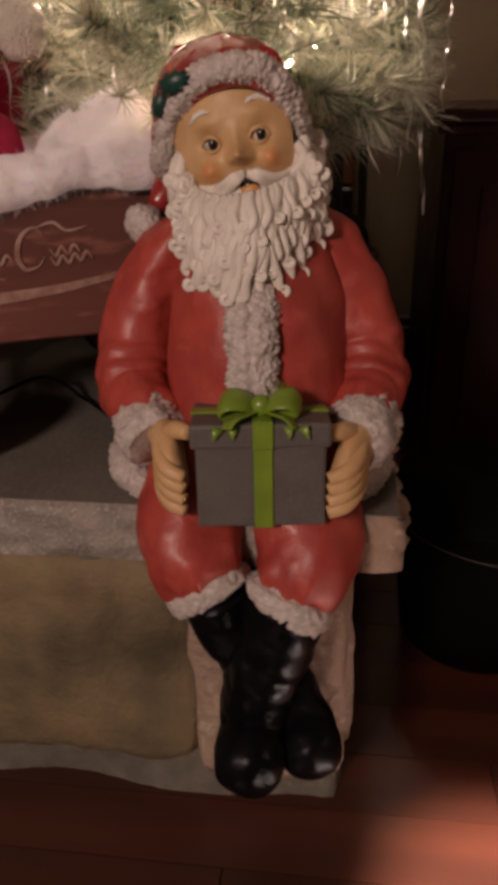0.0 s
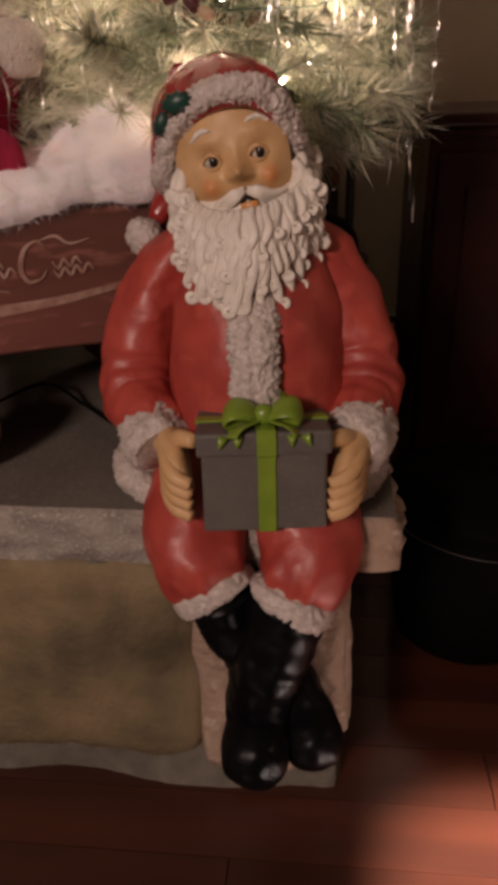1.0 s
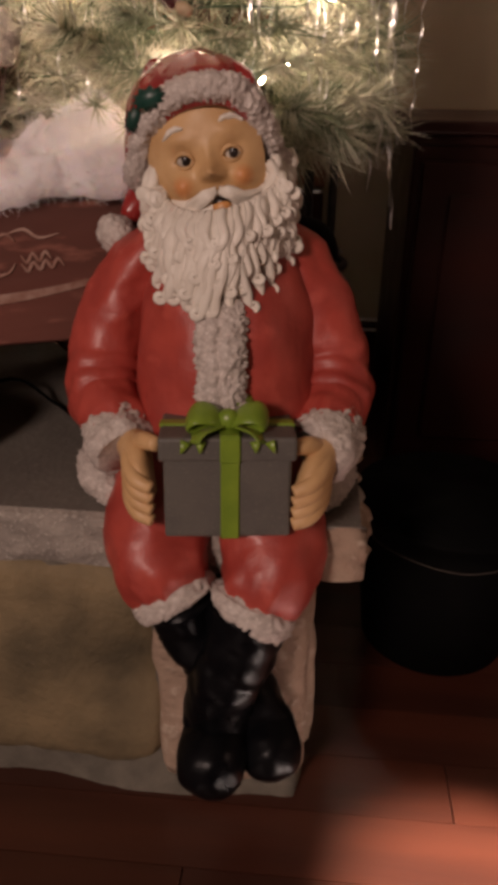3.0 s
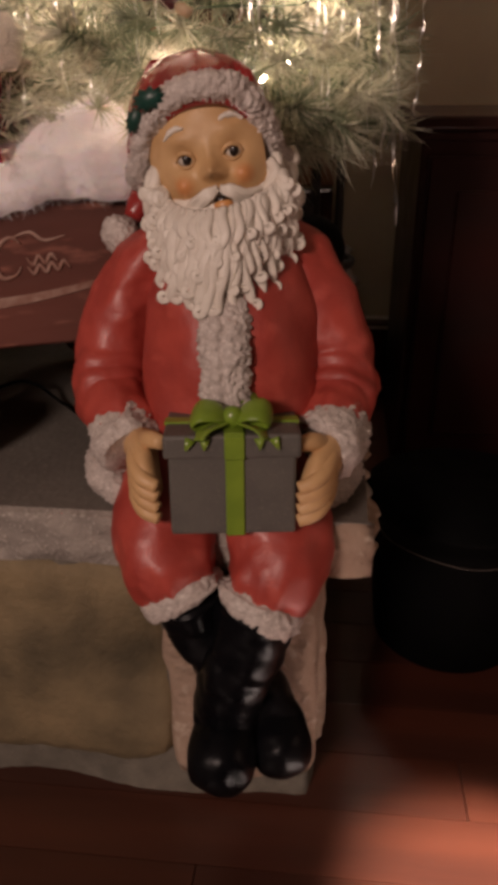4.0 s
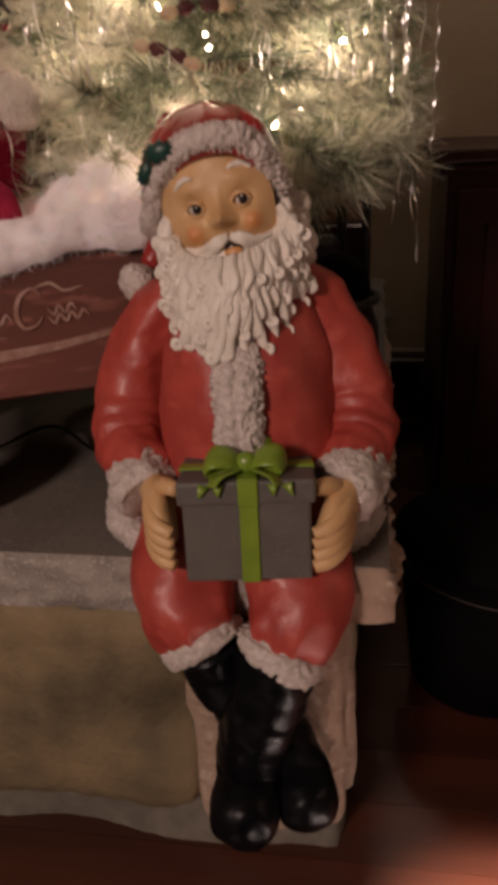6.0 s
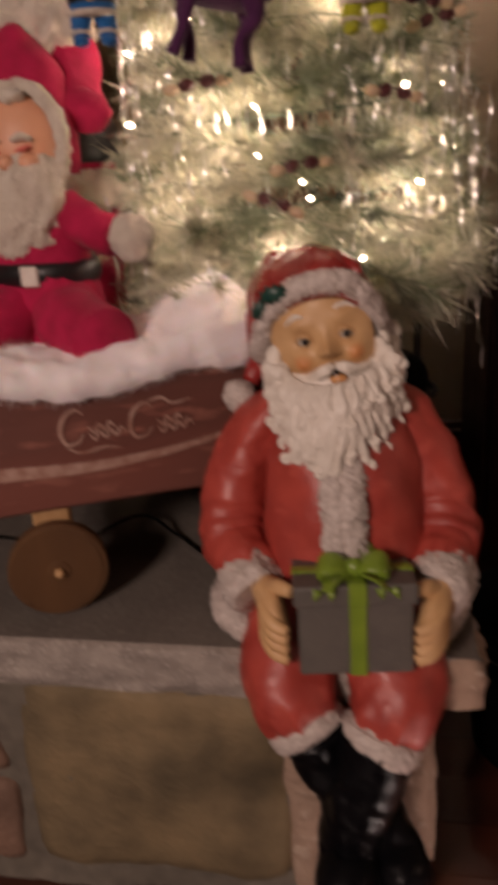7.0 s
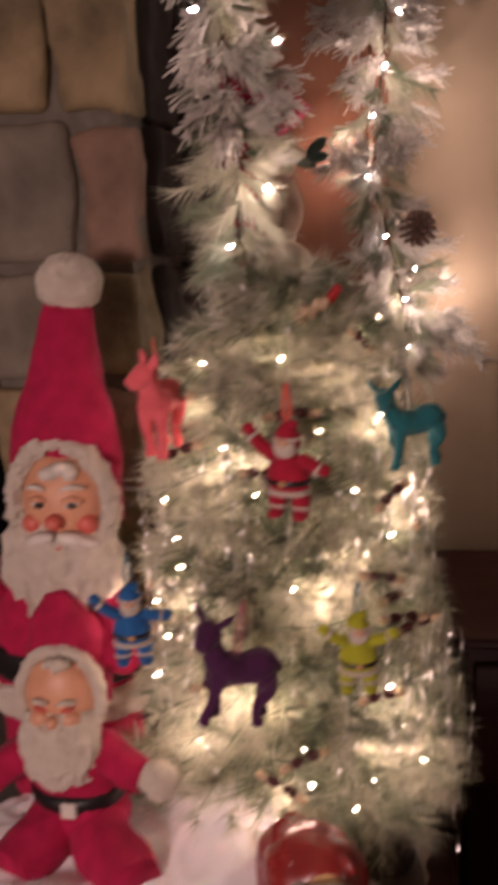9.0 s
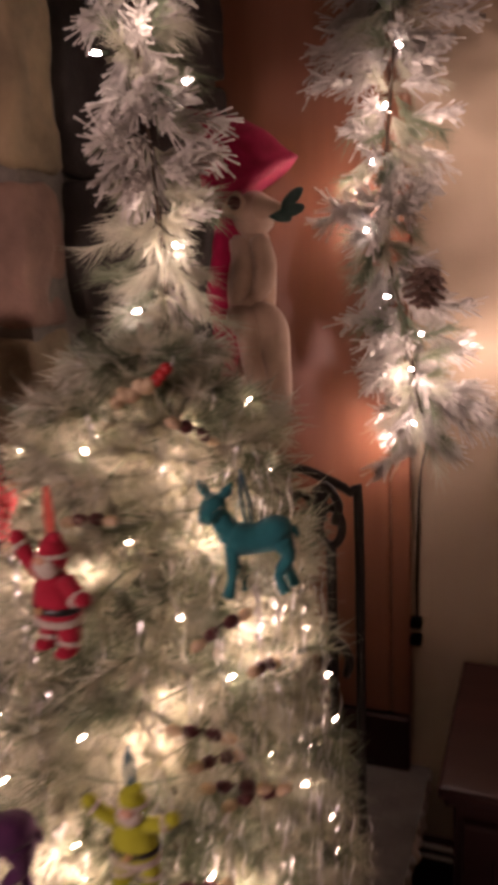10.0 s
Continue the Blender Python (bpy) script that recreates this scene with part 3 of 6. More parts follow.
    g.box(at(0, 0.004, 0.0478), (0.1215, 0.0150, 0.004), rot, 0.001, GREEN)
    for s in (-1, 1):
        # broad puffed loops, front and back
        loop = [at(s * x, y, z) for x, y, z in [(0.003, -0.014, 0.054), (0.013, -0.019, 0.063), (0.026, -0.020, 0.065), (0.033, -0.017, 0.058), (0.027, -0.014, 0.052), (0.012, -0.012, 0.051)]]
        g.tube(loop, [(0.0030, 0.0070), (0.0034, 0.0125), (0.0034, 0.0150), (0.0034, 0.0140), (0.0034, 0.0110), (0.0030, 0.007)], 16, GREEN, 6, flat=(0, 1, 0.35))
        loop = [at(s * x, y, z) for x, y, z in [(0.002, 0.004, 0.055), (0.009, 0.012, 0.067), (0.020, 0.015, 0.067), (0.020, 0.014, 0.057), (0.006, 0.006, 0.052)]]
        g.tube(loop, [(0.0028, 0.006), (0.003, 0.011), (0.003, 0.012), (0.003, 0.010), (0.0028, 0.006)], 14, GREEN, 6, flat=(0, 1, 0.35))
        # flat notched tails lying over the lid
        tail = [at(s * x, y, z) for x, y, z in [(0.004, -0.016, 0.053), (0.014, -0.027, 0.0525), (0.024, -0.036, 0.051), (0.030, -0.0420, 0.045)]]
        g.tube(tail, [(0.006, 0.0018), (0.0085, 0.0018), (0.0105, 0.0018), (0.0115, 0.0016)], 10, GREEN, 5, flat=(0, 0.5, 1))
        for d in (-0.006, 0.006):
            g.tube([at(s * 0.0295 + d, -0.0418, 0.046), at(s * 0.032 + d * 1.35, -0.0430, 0.036)], [(0.0052, 0.0016), (0.0008, 0.0008)], 8, GREEN, 1, flat=(0, 1, 0.3))
    g.ball(at(0.001, -0.016, 0.058), (0.010, 0.009, 0.010), (0, 0, 0), GREEN, 16)
    # mittened grip: the back of the hand, four close fingers and a thumb
    for s in (-1, 1):
        dy = 0.008 if s > 0 else 0
        X = lambda d: -0.0165 + s * (d - 0.006)
        g.tube([(X(0.098), 0.652 + dy, 0.452), (X(0.092), 0.636 + dy, 0.448), (X(0.084), 0.616 + dy, 0.440), (X(0.075), 0.602 + dy, 0.430)], [(0.018, 0.016), (0.023, 0.015), (0.025, 0.013), (0.018, 0.009)], 24, SKIN, 6, flat=(s, 0, 0))
        for k in range(4):
            z = 0.452 - k * 0.0110
            g.tube([(X(0.096), 0.634 + dy, z + 0.006), (X(0.092), 0.610 + dy, z), (X(0.082), 0.594 + dy, z - 0.007), (X(0.068), 0.589 + dy, z - 0.012)], [0.0080, 0.0082, 0.0076, 0.0058], 14, SKIN, 5)
        g.tube([(X(0.090), 0.640 + dy, 0.456), (X(0.080), 0.622 + dy, 0.470), (X(0.066), 0.608 + dy, 0.474)], [0.010, 0.0090, 0.0065], 14, SKIN, 5)

    # head: a skull, and the face modelled as one tilted surface
    g.ball((-0.050, 0.776, 0.696), (0.052, 0.048, 0.060), (-6, 6, 0), SKIN, 30)
    ca, sa = math.cos(radians(9)), math.sin(radians(9))

    def face_y(u, v):
        q = 1 - (u / 0.064) ** 2 - (v / 0.082) ** 2
        y = 0.7165 + 0.050 * (1 - math.sqrt(max(0.0, q)))

        def dome(cu, cv, su, sv):
            return math.exp(-((u - cu) / su) ** 2 - ((v - cv) / sv) ** 2)

        y -= 0.0165 * dome(0.0046, -0.0045, 0.0082, 0.0072) + 0.0050 * dome(0.0030, 0.006, 0.0060, 0.012)
        y -= 0.0045 * (dome(-0.0045, -0.0078, 0.0042, 0.0040) + dome(0.0137, -0.0078, 0.0042, 0.0040))
        y -= 0.0110 * dome(-0.0255, -0.0160, 0.0125, 0.0120) + 0.0120 * dome(0.0325, -0.0125, 0.0125, 0.0120)
        y += 0.0060 * dome(-0.0198, 0.0062, 0.0095, 0.0075) + 0.0060 * dome(0.0229, 0.0075, 0.0095, 0.0075)
        y -= 0.0040 * (dome(-0.025, 0.0235, 0.0140, 0.0070) + dome(0.0245, 0.0265, 0.0140, 0.0070))
        y -= 0.0040 * dome(0.0, 0.045, 0.030, 0.018)
        return y

    def on_face(u, v, lift=0.0):
        return Vector((-0.0455 + u * ca - v * sa, face_y(u, v) - lift, 0.695 + u * sa + v * ca))

    rings, spokes = 46, 84
    vs = [on_face(-0.004, 0)]
    for i in range(1, rings + 1):
        for j in range(spokes):
            w = 2 * math.pi * j / spokes
            vs.append(on_face(-0.004 + 0.054 * i / rings * math.cos(w), 0.077 * i / rings * math.sin(w)))
    fs = [[0, 1 + (j + 1) % spokes, 1 + j] for j in range(spokes)]
    for i in range(rings - 1):
        for j in range(spokes):
            a, b = 1 + i * spokes + j, 1 + i * spokes + (j + 1) % spokes
            fs.append([a, b, b + spokes, a + spokes])
    g.add(vs, fs, SKIN)
    for s, (eu, ev) in ((-1, (-0.0198, 0.0062)), (1, (0.0229, 0.0075))):
        c = on_face(eu, ev, 0.0006)
        g.ball(c, (0.0076, 0.0052, 0.0060), (0, -9, 0), EYE, 20)
        g.ball(c + Vector((0.0012, -0.0036, 0.0006)), (0.0044, 0.0024, 0.0050), (0, 0, 0), DARK, 16)
        lid = [on_face(eu + du, ev + dv, li) for du, dv, li in ((-0.0090, -0.0012, 0.0012), (-0.0055, 0.0044, 0.0040), (0.0, 0.0062, 0.0050), (0.0055, 0.0044, 0.0040), (0.0090, -0.0012, 0.0012))]
        g.tube(lid, [0.0010, 0.0017, 0.0020, 0.0017, 0.0010], 12, SKIN, 6)
        lid = [on_face(eu + du, ev + dv, li) for du, dv, li in ((-0.0085, -0.0018, 0.0008), (-0.0045, -0.0054, 0.0022), (0.0, -0.0062, 0.0028), (0.0045, -0.0054, 0.0022), (0.0085, -0.0018, 0.0008))]
        g.tube(lid, [0.0007, 0.0010, 0.0011, 0.0010, 0.0007], 10, SKIN, 6)
        brow = [(-0.037, 0.0240), (-0.031, 0.0295), (-0.0235, 0.0325), (-0.0170, 0.0325)] if s < 0 else [(0.0150, 0.0345), (0.0215, 0.0370), (0.0290, 0.0365), (0.0355, 0.0320)]
        g.tube([on_face(u, v, 0.0008) for u, v in brow], [0.0010, 0.0024, 0.0026, 0.0012], 10, BEARD, 5, disp=(300, 0.0012))
    # open mouth
    g.ball(on_face(0.0085, -0.0315, 0.0085), (0.0085, 0.0060, 0.0060), (0, -9, 0), DARK, 14)
    g.ball(on_face(0.0092, -0.0350, 0.0120), (0.0090, 0.0055, 0.0058), (0, -9, 0), LIP, 18)
    # moustache: three strands a side, swept out from under the nose
    for k in range(4):
        d = k * 0.0028
        left = [(0.0058, -0.0200 - d * 0.2, 0.007), (-0.004, -0.0220 - d * 0.7, 0.0085 + 0.001 * k), (-0.016, -0.0285 - d * 0.8, 0.0065), (-0.029, -0.0355 - d * 0.7, 0.0045), (-0.0395, -0.0375 - d * 0.4, 0.002)]
        right = [(0.0084, -0.0200 - d * 0.2, 0.007), (0.0180, -0.0215 - d * 0.7, 0.0085 + 0.001 * k), (0.0290, -0.0275 - d * 0.8, 0.0065), (0.0390, -0.0280 - d * 0.7, 0.0045), (0.0470, -0.0235 - d * 0.3, 0.002)]
        for path in (left, right):
            g.tube([on_face(u, v, li) for u, v, li in path], [0.0024, 0.0036, 0.0038, 0.0030, 0.0012], 14, BEARD, 7, disp=(120, 0.0009), fold=lambda u, w: 0.0005 * math.sin(4 * w + 5 * u))

    # beard: a core, and wavy locks in four layers, each ending in a curl
    g.ball((-0.037, 0.746, 0.634), (0.060, 0.042, 0.054), (0, 0, 0), BEARD, 30)
    r = random.Random(11)
    for layer, (reach, out, count) in enumerate([(1.0, 0.0, 21), (0.82, 0.005, 20), (0.64, 0.009, 18), (0.46, 0.012, 17), (0.30, 0.014, 16)]):
        for i in range(count):
            a = radians(168 + (372 - 168) * (i + 0.5) / count + r.uniform(-3, 3))
            cx, sx = math.cos(a), math.sin(a)
            tip = Vector((-0.038 + 0.068 * cx, 0.672 + 0.070 * cx * cx, 0.645 + (0.066 + r.uniform(-0.003, 0.003)) * math.copysign(abs(sx) ** 0.62, sx)))
            root = Vector((-0.0345 + 0.052 * cx, 0.6945 + 0.042 * cx * cx, 0.676 + 0.016 * sx + 0.009 * cx))
            tip = root.lerp(tip, reach * r.uniform(0.94, 1.04))
            root.y -= out * 0.4
            tip.y -= out
            side = 1 if i % 2 else -1
            if r.random() < 0.3:
                side = -side
            along = tip - root
            across = Vector((-along.z, 0, along.x)).normalized()
            pts, rad = [], []
            w = r.uniform(0.0046, 0.0060) * (1.0 if layer else 1.15)
            ph = r.uniform(0, 6.28)
            for q in range(8):
                f = q / 7
                p = root + along * f + across * (0.0032 * math.sin(f * (9.0 - layer) + ph) * f ** 0.5)
                p.y -= 0.012 * reach * math.sin(math.pi * f * 0.85)
                pts.append(p)
                rad.append((w * (0.55 + 0.55 * math.sin(math.pi * min(1, 0.15 + 0.75 * f))), w * 0.75))
            # the curl: one turn, drawn in, facing outwards
            n = along.normalized()
            c0 = pts[-1] + across * (side * 0.0048)
            for q in range(1, 8):
                th = q / 7 * 5.6
                rr = 0.0048 * (1 - 0.62 * q / 7)
                p = c0 - across * (side * rr * math.cos(th)) + n * (rr * math.sin(th))
                p.y -= 0.0030 * q / 7
                pts.append(p)
                rad.append((w * (0.58 - 0.24 * q / 7), w * (0.58 - 0.24 * q / 7)))
            g.tube(pts, rad, 12, BEARD, 3, flat=(0, 1, 0), fold=lambda u, t: 0.0009 * math.sin(3 * t + 5 * u))
    # hair at the temples in wavy locks
    for s in (-1, 1):
        for i in range(8):
            f = i / 7
            a = Vector((-0.098 - 0.008 * f, 0.742 + 0.045 * f, 0.690 + 0.004 * math.sin(i * 2))) if s < 0 else Vector((0.007 + 0.013 * f, 0.736 + 0.05 * f, 0.698 + 0.006 * math.sin(i * 2)))
            amp = 0.002 if s < 0 else 0.005
            pts = [a + Vector((s * (0.010 * q / 6) + amp * math.sin(q * 1.5 + i), -0.004 * math.sin(q * 0.8), -0.058 * q / 6)) for q in range(7)]
            g.tube(pts, [0.004, 0.0066, 0.0074, 0.0072, 0.0066, 0.0055, 0.0030], 12, BEARD, 5, disp=(100, 0.0012), fold=lambda u, w: 0.0006 * math.sin(4 * w + 6 * u))

    # cap with pressed pleats, a fur brim, a hanging tail and a bobble
    g.ball((-0.060, 0.786, 0.727), (0.067, 0.058, 0.060), (0, 8, 0), HATC, 48, disp=(24, 0.005))
    for k in range(5):
        x0 = -0.090 + 0.018 * k
        g.tube([(x0, 0.738 + 0.010 * abs(k - 2), 0.757 - 0.005 * abs(k - 2)), (x0 + 0.003, 0.758, 0.772 - 0.003 * abs(k - 2)), (-0.062 + 0.3 * (x0 + 0.054), 0.785, 0.783)], [0.004, 0.0055, 0.002], 10, HATC, 5)
    g.tube([(-0.085, 0.805, 0.755), (-0.106, 0.818, 0.730), (-0.117, 0.822, 0.695), (-0.121, 0.815, 0.660), (-0.138, 0.802, 0.632)], [0.035, 0.032, 0.027, 0.020, 0.010], 28, HATC, 7, disp=(34, 0.005))
    g.ball((-0.151, 0.795, 0.619), 0.0195, (0, 0, 0), FUR, 60, knob=(260, 0.0046))
    brim = [(-0.121, 0.772, 0.676), (-0.109, 0.750, 0.711), (-0.092, 0.735, 0.736), (-0.071, 0.724, 0.751), (-0.046, 0.719, 0.758), (-0.027, 0.721, 0.757), (-0.012, 0.729, 0.748), (0.001, 0.742, 0.731), (0.007, 0.758, 0.708), (0.011, 0.795, 0.690), (-0.05, 0.838, 0.700), (-0.110, 0.820, 0.675)]
    g.tube(brim, [0.0112, 0.0118, 0.0122, 0.0124, 0.0124, 0.0122, 0.0118, 0.0114, 0.0112, 0.011, 0.011, 0.011], 44, FUR, 22, closed=True, knob=(250, 0.0046))
    inner = [(-0.046 + (x + 0.046) * 0.89, y - 0.001, 0.690 + (z - 0.690) * 0.845) for x, y, z in brim]
    g.tube(inner, [0.0046] * 12, 12, HATC, 6, closed=True)
    # toothed holly leaves on the brim
    for c, a, ln in (((-0.096, 0.717, 0.7475), 18, 0.0165), ((-0.113, 0.731, 0.730), 62, 0.0125)):
        d = Vector((math.cos(radians(a)), -0.15, math.sin(radians(a))))
        q = Vector((-d.z, 0, d.x))
        pts = []
        for j in range(20):
            w = 2 * math.pi * j / 20
            rr = 1.0 if j % 2 == 0 else 0.70
            pts.append(Vector(c) + d * (ln * math.cos(w) * rr) + q * (ln * 0.60 * math.sin(w) * rr))
        lo = [p + Vector((0, 0.006, 0)) for p in pts]
        g.add([Vector(c) + Vector((0, -0.0008, 0))] + pts + lo, [[0, 1 + j, 1 + (j + 1) % 20] for j in range(20)] + [[1 + j, 21 + j, 21 + (j + 1) % 20, 1 + (j + 1) % 20] for j in range(20)], HOLLY)
    return g


solid("seated_figurine", figurine(), [M_COAT, M_FUR, M_SKIN, M_BEARD, M_BOOT, M_GIFT, M_GREEN, M_HAT, M_HOLLY, M_EYE, M_DARK, M_LIP], (-0.04, 0.74, SLAB_Z),
      "painted resin figurine in red coat holding a grey present, seated", "figurine")

# ---- toy wagon with snow batting ----
WA = radians(24.6)
WD = Vector((math.cos(WA), math.sin(WA), 0))     # along the wagon
WN = Vector((-math.sin(WA), math.cos(WA), 0))    # away from the viewer
W0 = Vector((-0.476, 0.676, 0))                  # near corner on the ground plan
W_LEN, W_DEP, W_Z0, W_Z1 = 0.44, 0.27, 0.500, 0.650
W_ROT = (0, 0, 24.6)


def wp(s, d, z):
    return W0 + WD * s + WN * d + Vector((0, 0, z))


wagon = thing("toy_wagon", wp(W_LEN / 2, W_DEP / 2, SLAB_Z), "worn red wooden crate wagon on round wheels, filled with cotton", "wagon")
zc, hh = (W_Z0 + W_Z1) / 2, W_Z1 - W_Z0
g = Geo()
g.box(wp(W_LEN / 2 + 0.010, 0.007, zc), (W_LEN - 0.020, 0.014, hh), W_ROT, 0.003, disp=(14, 0.002), cuts=3)
side = part("side_board", g, M_WAGON, wagon)
g = Geo()
g.box(wp(W_LEN / 2 + 0.010, W_DEP - 0.007, zc), (W_LEN - 0.020, 0.014, hh), W_ROT, 0.003, disp=(14, 0.002), cuts=3)
part("side_board", g, M_WAGON, wagon)
for s in (0.027, W_LEN - 0.007):
    g = Geo()
    g.box(wp(s, W_DEP / 2, zc), (0.0145, W_DEP - 0.03, hh - 0.004), W_ROT, 0.003)
    part("end_board", g, M_WAGON, wagon)
for d in (-0.004, W_DEP + 0.004):
    g = Geo()
    g.box(wp(0.014, d, zc), (0.014, 0.012, hh + 0.004), W_ROT, 0.002)
    part("corner_strip", g, M_STRIP, wagon, "dark metal corner strip")
g = Geo()
g.box(wp(W_LEN / 2, W_DEP / 2, W_Z0 + 0.006), (W_LEN - 0.046, W_DEP - 0.02, 0.012), W_ROT, 0.001)
part("bottom_board", g, M_WAGON, wagon)


def on_side(s, z, lift=0.0016):
    return wp(s, -lift, z)


# faded print: a wavy band and slanted strokes, plain shapes only
g = Geo()
band = [(0.024, 0.556, 0.0085), (0.08, 0.553, 0.008), (0.16, 0.549, 0.0068), (0.24, 0.553, 0.0050), (0.31, 0.563, 0.0036), (0.38, 0.577, 0.0028), (0.43, 0.588, 0.0022)]
q = spline(band, 8)
for i in range(len(q) - 1):
    a, b = q[i], q[i + 1]
    g.add([on_side(a[0], a[1] - a[2]), on_side(b[0], b[1] - b[2]), on_side(b[0], b[1] + b[2]), on_side(a[0], a[1] + a[2])], [[0, 1, 2, 3]], 0, False)
part("print_band", g, M_WAGPRINT, side, "faded white wavy band")
g = Geo()


def stroke(pts, w):
    p3 = [on_side(s, z, 0.0012) for s, z in pts]
    g.tube(p3, [(ww, 0.0006) for ww in w], 8, 0, 5, flat=tuple(-WN))


# a flowing mark: two tall crescents, rows of small slanted ovals, long thin tails
for s0, z0 in ((0.138, 0.577), (0.218, 0.575)):
    stroke([(s0 + 0.028, z0 + 0.036), (s0 + 0.018, z0 + 0.043), (s0 + 0.005, z0 + 0.034), (s0, z0 + 0.016), (s0 + 0.006, z0 + 0.002), (s0 + 0.019, z0 + 0.004), (s0 + 0.026, z0 + 0.013)], [0.0008, 0.0016, 0.0026, 0.0030, 0.0024, 0.0014, 0.0006])
    for k in range(2):
        zz = z0 + 0.008 + 0.009 * k
        stroke([(s0 + 0.032 + 0.0062 * j, zz + 0.0042 * (-1) ** j + 0.0006 * j) for j in range(8 - 2 * k)], [0.0009] + [0.0019] * (6 - 2 * k) + [0.0007])
stroke([(0.142, 0.575), (0.160, 0.567), (0.185, 0.571), (0.205, 0.568)], [0.0006, 0.0018, 0.0016, 0.0005])
stroke([(0.236, 0.617), (0.256, 0.622), (0.270, 0.613), (0.292, 0.617)], [0.0006, 0.0018, 0.0016, 0.0005])
part("print_mark", g, M_WAGPRINT, side, "faded white flowing strokes")
# wheels, axles and blocks
for s, d in ((0.113, -0.022), (0.35, -0.022), (0.113, W_DEP + 0.022), (0.35, W_DEP + 0.022)):
    g = Geo()
    c = wp(s, d, 0.4365)
    out = -1 if d < 0 else 1
    prof = [(-0.011, 0.053), (-0.009, 0.058), (0.006, 0.0585), (0.010, 0.056), (0.0115, 0.050), (0.0095, 0.046), (0.0095, 0.015), (0.012, 0.013), (0.0125, 0.001)]
    g.tube([c + WN * (out * a) for a, _ in prof], [r for _, r in prof], 56, 0, 1, smooth=False)
    wheel = part("wheel", g, M_WHEEL, wagon, "turned light wood disc wheel")
    g = Geo()
    g.ball(c + WN * (out * 0.015), (0.006, 0.006, 0.006), (0, 0, 0), 0, 12)
    part("hub_cap", g, M_BEAD, wheel)
for s in (0.113, 0.35):
    g = Geo()
    g.tube([wp(s, -0.03, 0.4365), wp(s, W_DEP + 0.03, 0.4365)], [0.006, 0.006], 10, 0, 1)
    part("axle", g, M_IRON, wagon)
    g = Geo()
    g.box(wp(s, W_DEP / 2, 0.473), (0.045, W_DEP - 0.02, 0.060), W_ROT, 0.004)
    part("axle_block", g, M_BEAD, wagon, "pale wood axle block")


HUMP = 0.062


def rolled(q, r):
    """Run along a rounded edge: offset inwards and height, for the way q from its lower lip."""
    full = r * radians(130)
    if q < full:
        th = radians(-40) + q / r
        return r - r * math.cos(th), r * math.sin(th)
    return r + (q - full), r


def cotton_top(a, b):
    """Place on the heap, for the ways a along and b across from its lower lips."""
    s, zs = rolled(a, 0.024)
    d, zd = rolled(b, 0.024)
    s, d = s + 0.004, d - 0.014
    p = wp(s, d, 0)
    soft = min(1.0, min(a, b) / 0.06)
    z = 0.655 + min(zs, zd) + 0.012 * noise.noise(p * 11) + 0.010 * soft * noise.noise(p * 23 + Vector((3, 1, 0))) + 0.004 * noise.noise(p * 52)
    z += HUMP * math.exp(-((s - 0.345) / 0.085) ** 2 - ((d - 0.10) / 0.10) ** 2) + 0.020 * math.exp(-((s - 0.03) / 0.06) ** 2 - ((d - 0.03) / 0.08) ** 2)
    sag = 0.010 * max(0.0, noise.noise(Vector((s * 13, 7.0, d * 13)))) * max(0.0, 1 - min(a, b) / 0.03)
    return Vector((p.x, p.y, z - sag)) + noise.noise_vector(p * 20) * 0.007 + noise.noise_vector(p * 48) * 0.0025


def batting():
    """Soft heap of loose fibre, rolled over the edges of the box."""
    g = Geo()
    ns, nd = 150, 100
    vs = [cotton_top(0.475 * i / ns, 0.31 * j / nd) for i in range(ns + 1) for j in range(nd + 1)]
    m = nd + 1
    g.add(vs, [[i * m + j, (i + 1) * m + j, (i + 1) * m + j + 1, i * m + j + 1] for i in range(ns) for j in range(nd)])
    return g


cot = solid("cotton_batting", batting(), M_COTTON, wp(W_LEN / 2, W_DEP / 2, 0.65), "loose white cotton batting heaped in the wagon like snow", "batting")
g = Geo()
for k in range(9000):
    a0, b0 = rnd.uniform(0.0, 0.465), 0.30 * rnd.random() ** 1.6
    a = cotton_top(a0, b0)
    n = (cotton_top(a0 + 0.004, b0) - a).cross(cotton_top(a0, b0 + 0.004) - a)
    n = n.normalized() if n.length > 0 else Vector((0, 0, 1))
    v = (Vector((rnd.gauss(0, 1), rnd.gauss(0, 1), rnd.gauss(0, 1))).normalized() + n * 0.15).normalized() * rnd.uniform(0.006, 0.014)
    o = v.orthogonal().normalized() * 0.00016
    b = a + v * 0.5 + noise.noise_vector(a * 90) * 0.004
    g.add([a - o, a + o, b + o, b - o, a + v], [[0, 1, 2, 3], [3, 2, 4]])
fz = part("fibre_fuzz", g, M_COTTON, cot)
fz["kind"] = "stuff"
g = Geo()
g.tube([(-0.56, 0.88, SLAB_Z + 0.004), (-0.42, 0.87, SLAB_Z + 0.004), (-0.33, 0.905, SLAB_Z + 0.030), (-0.27, 0.89, SLAB_Z + 0.006), (-0.20, 0.83, SLAB_Z + 0.003), (-0.14, 0.86, SLAB_Z + 0.003)], [0.0022] * 6, 8, 0, 6)
solid("power_cord", g, M_BLACK, (-0.3, 0.88, SLAB_Z), "thin black power cord lying on the slab", "cord")


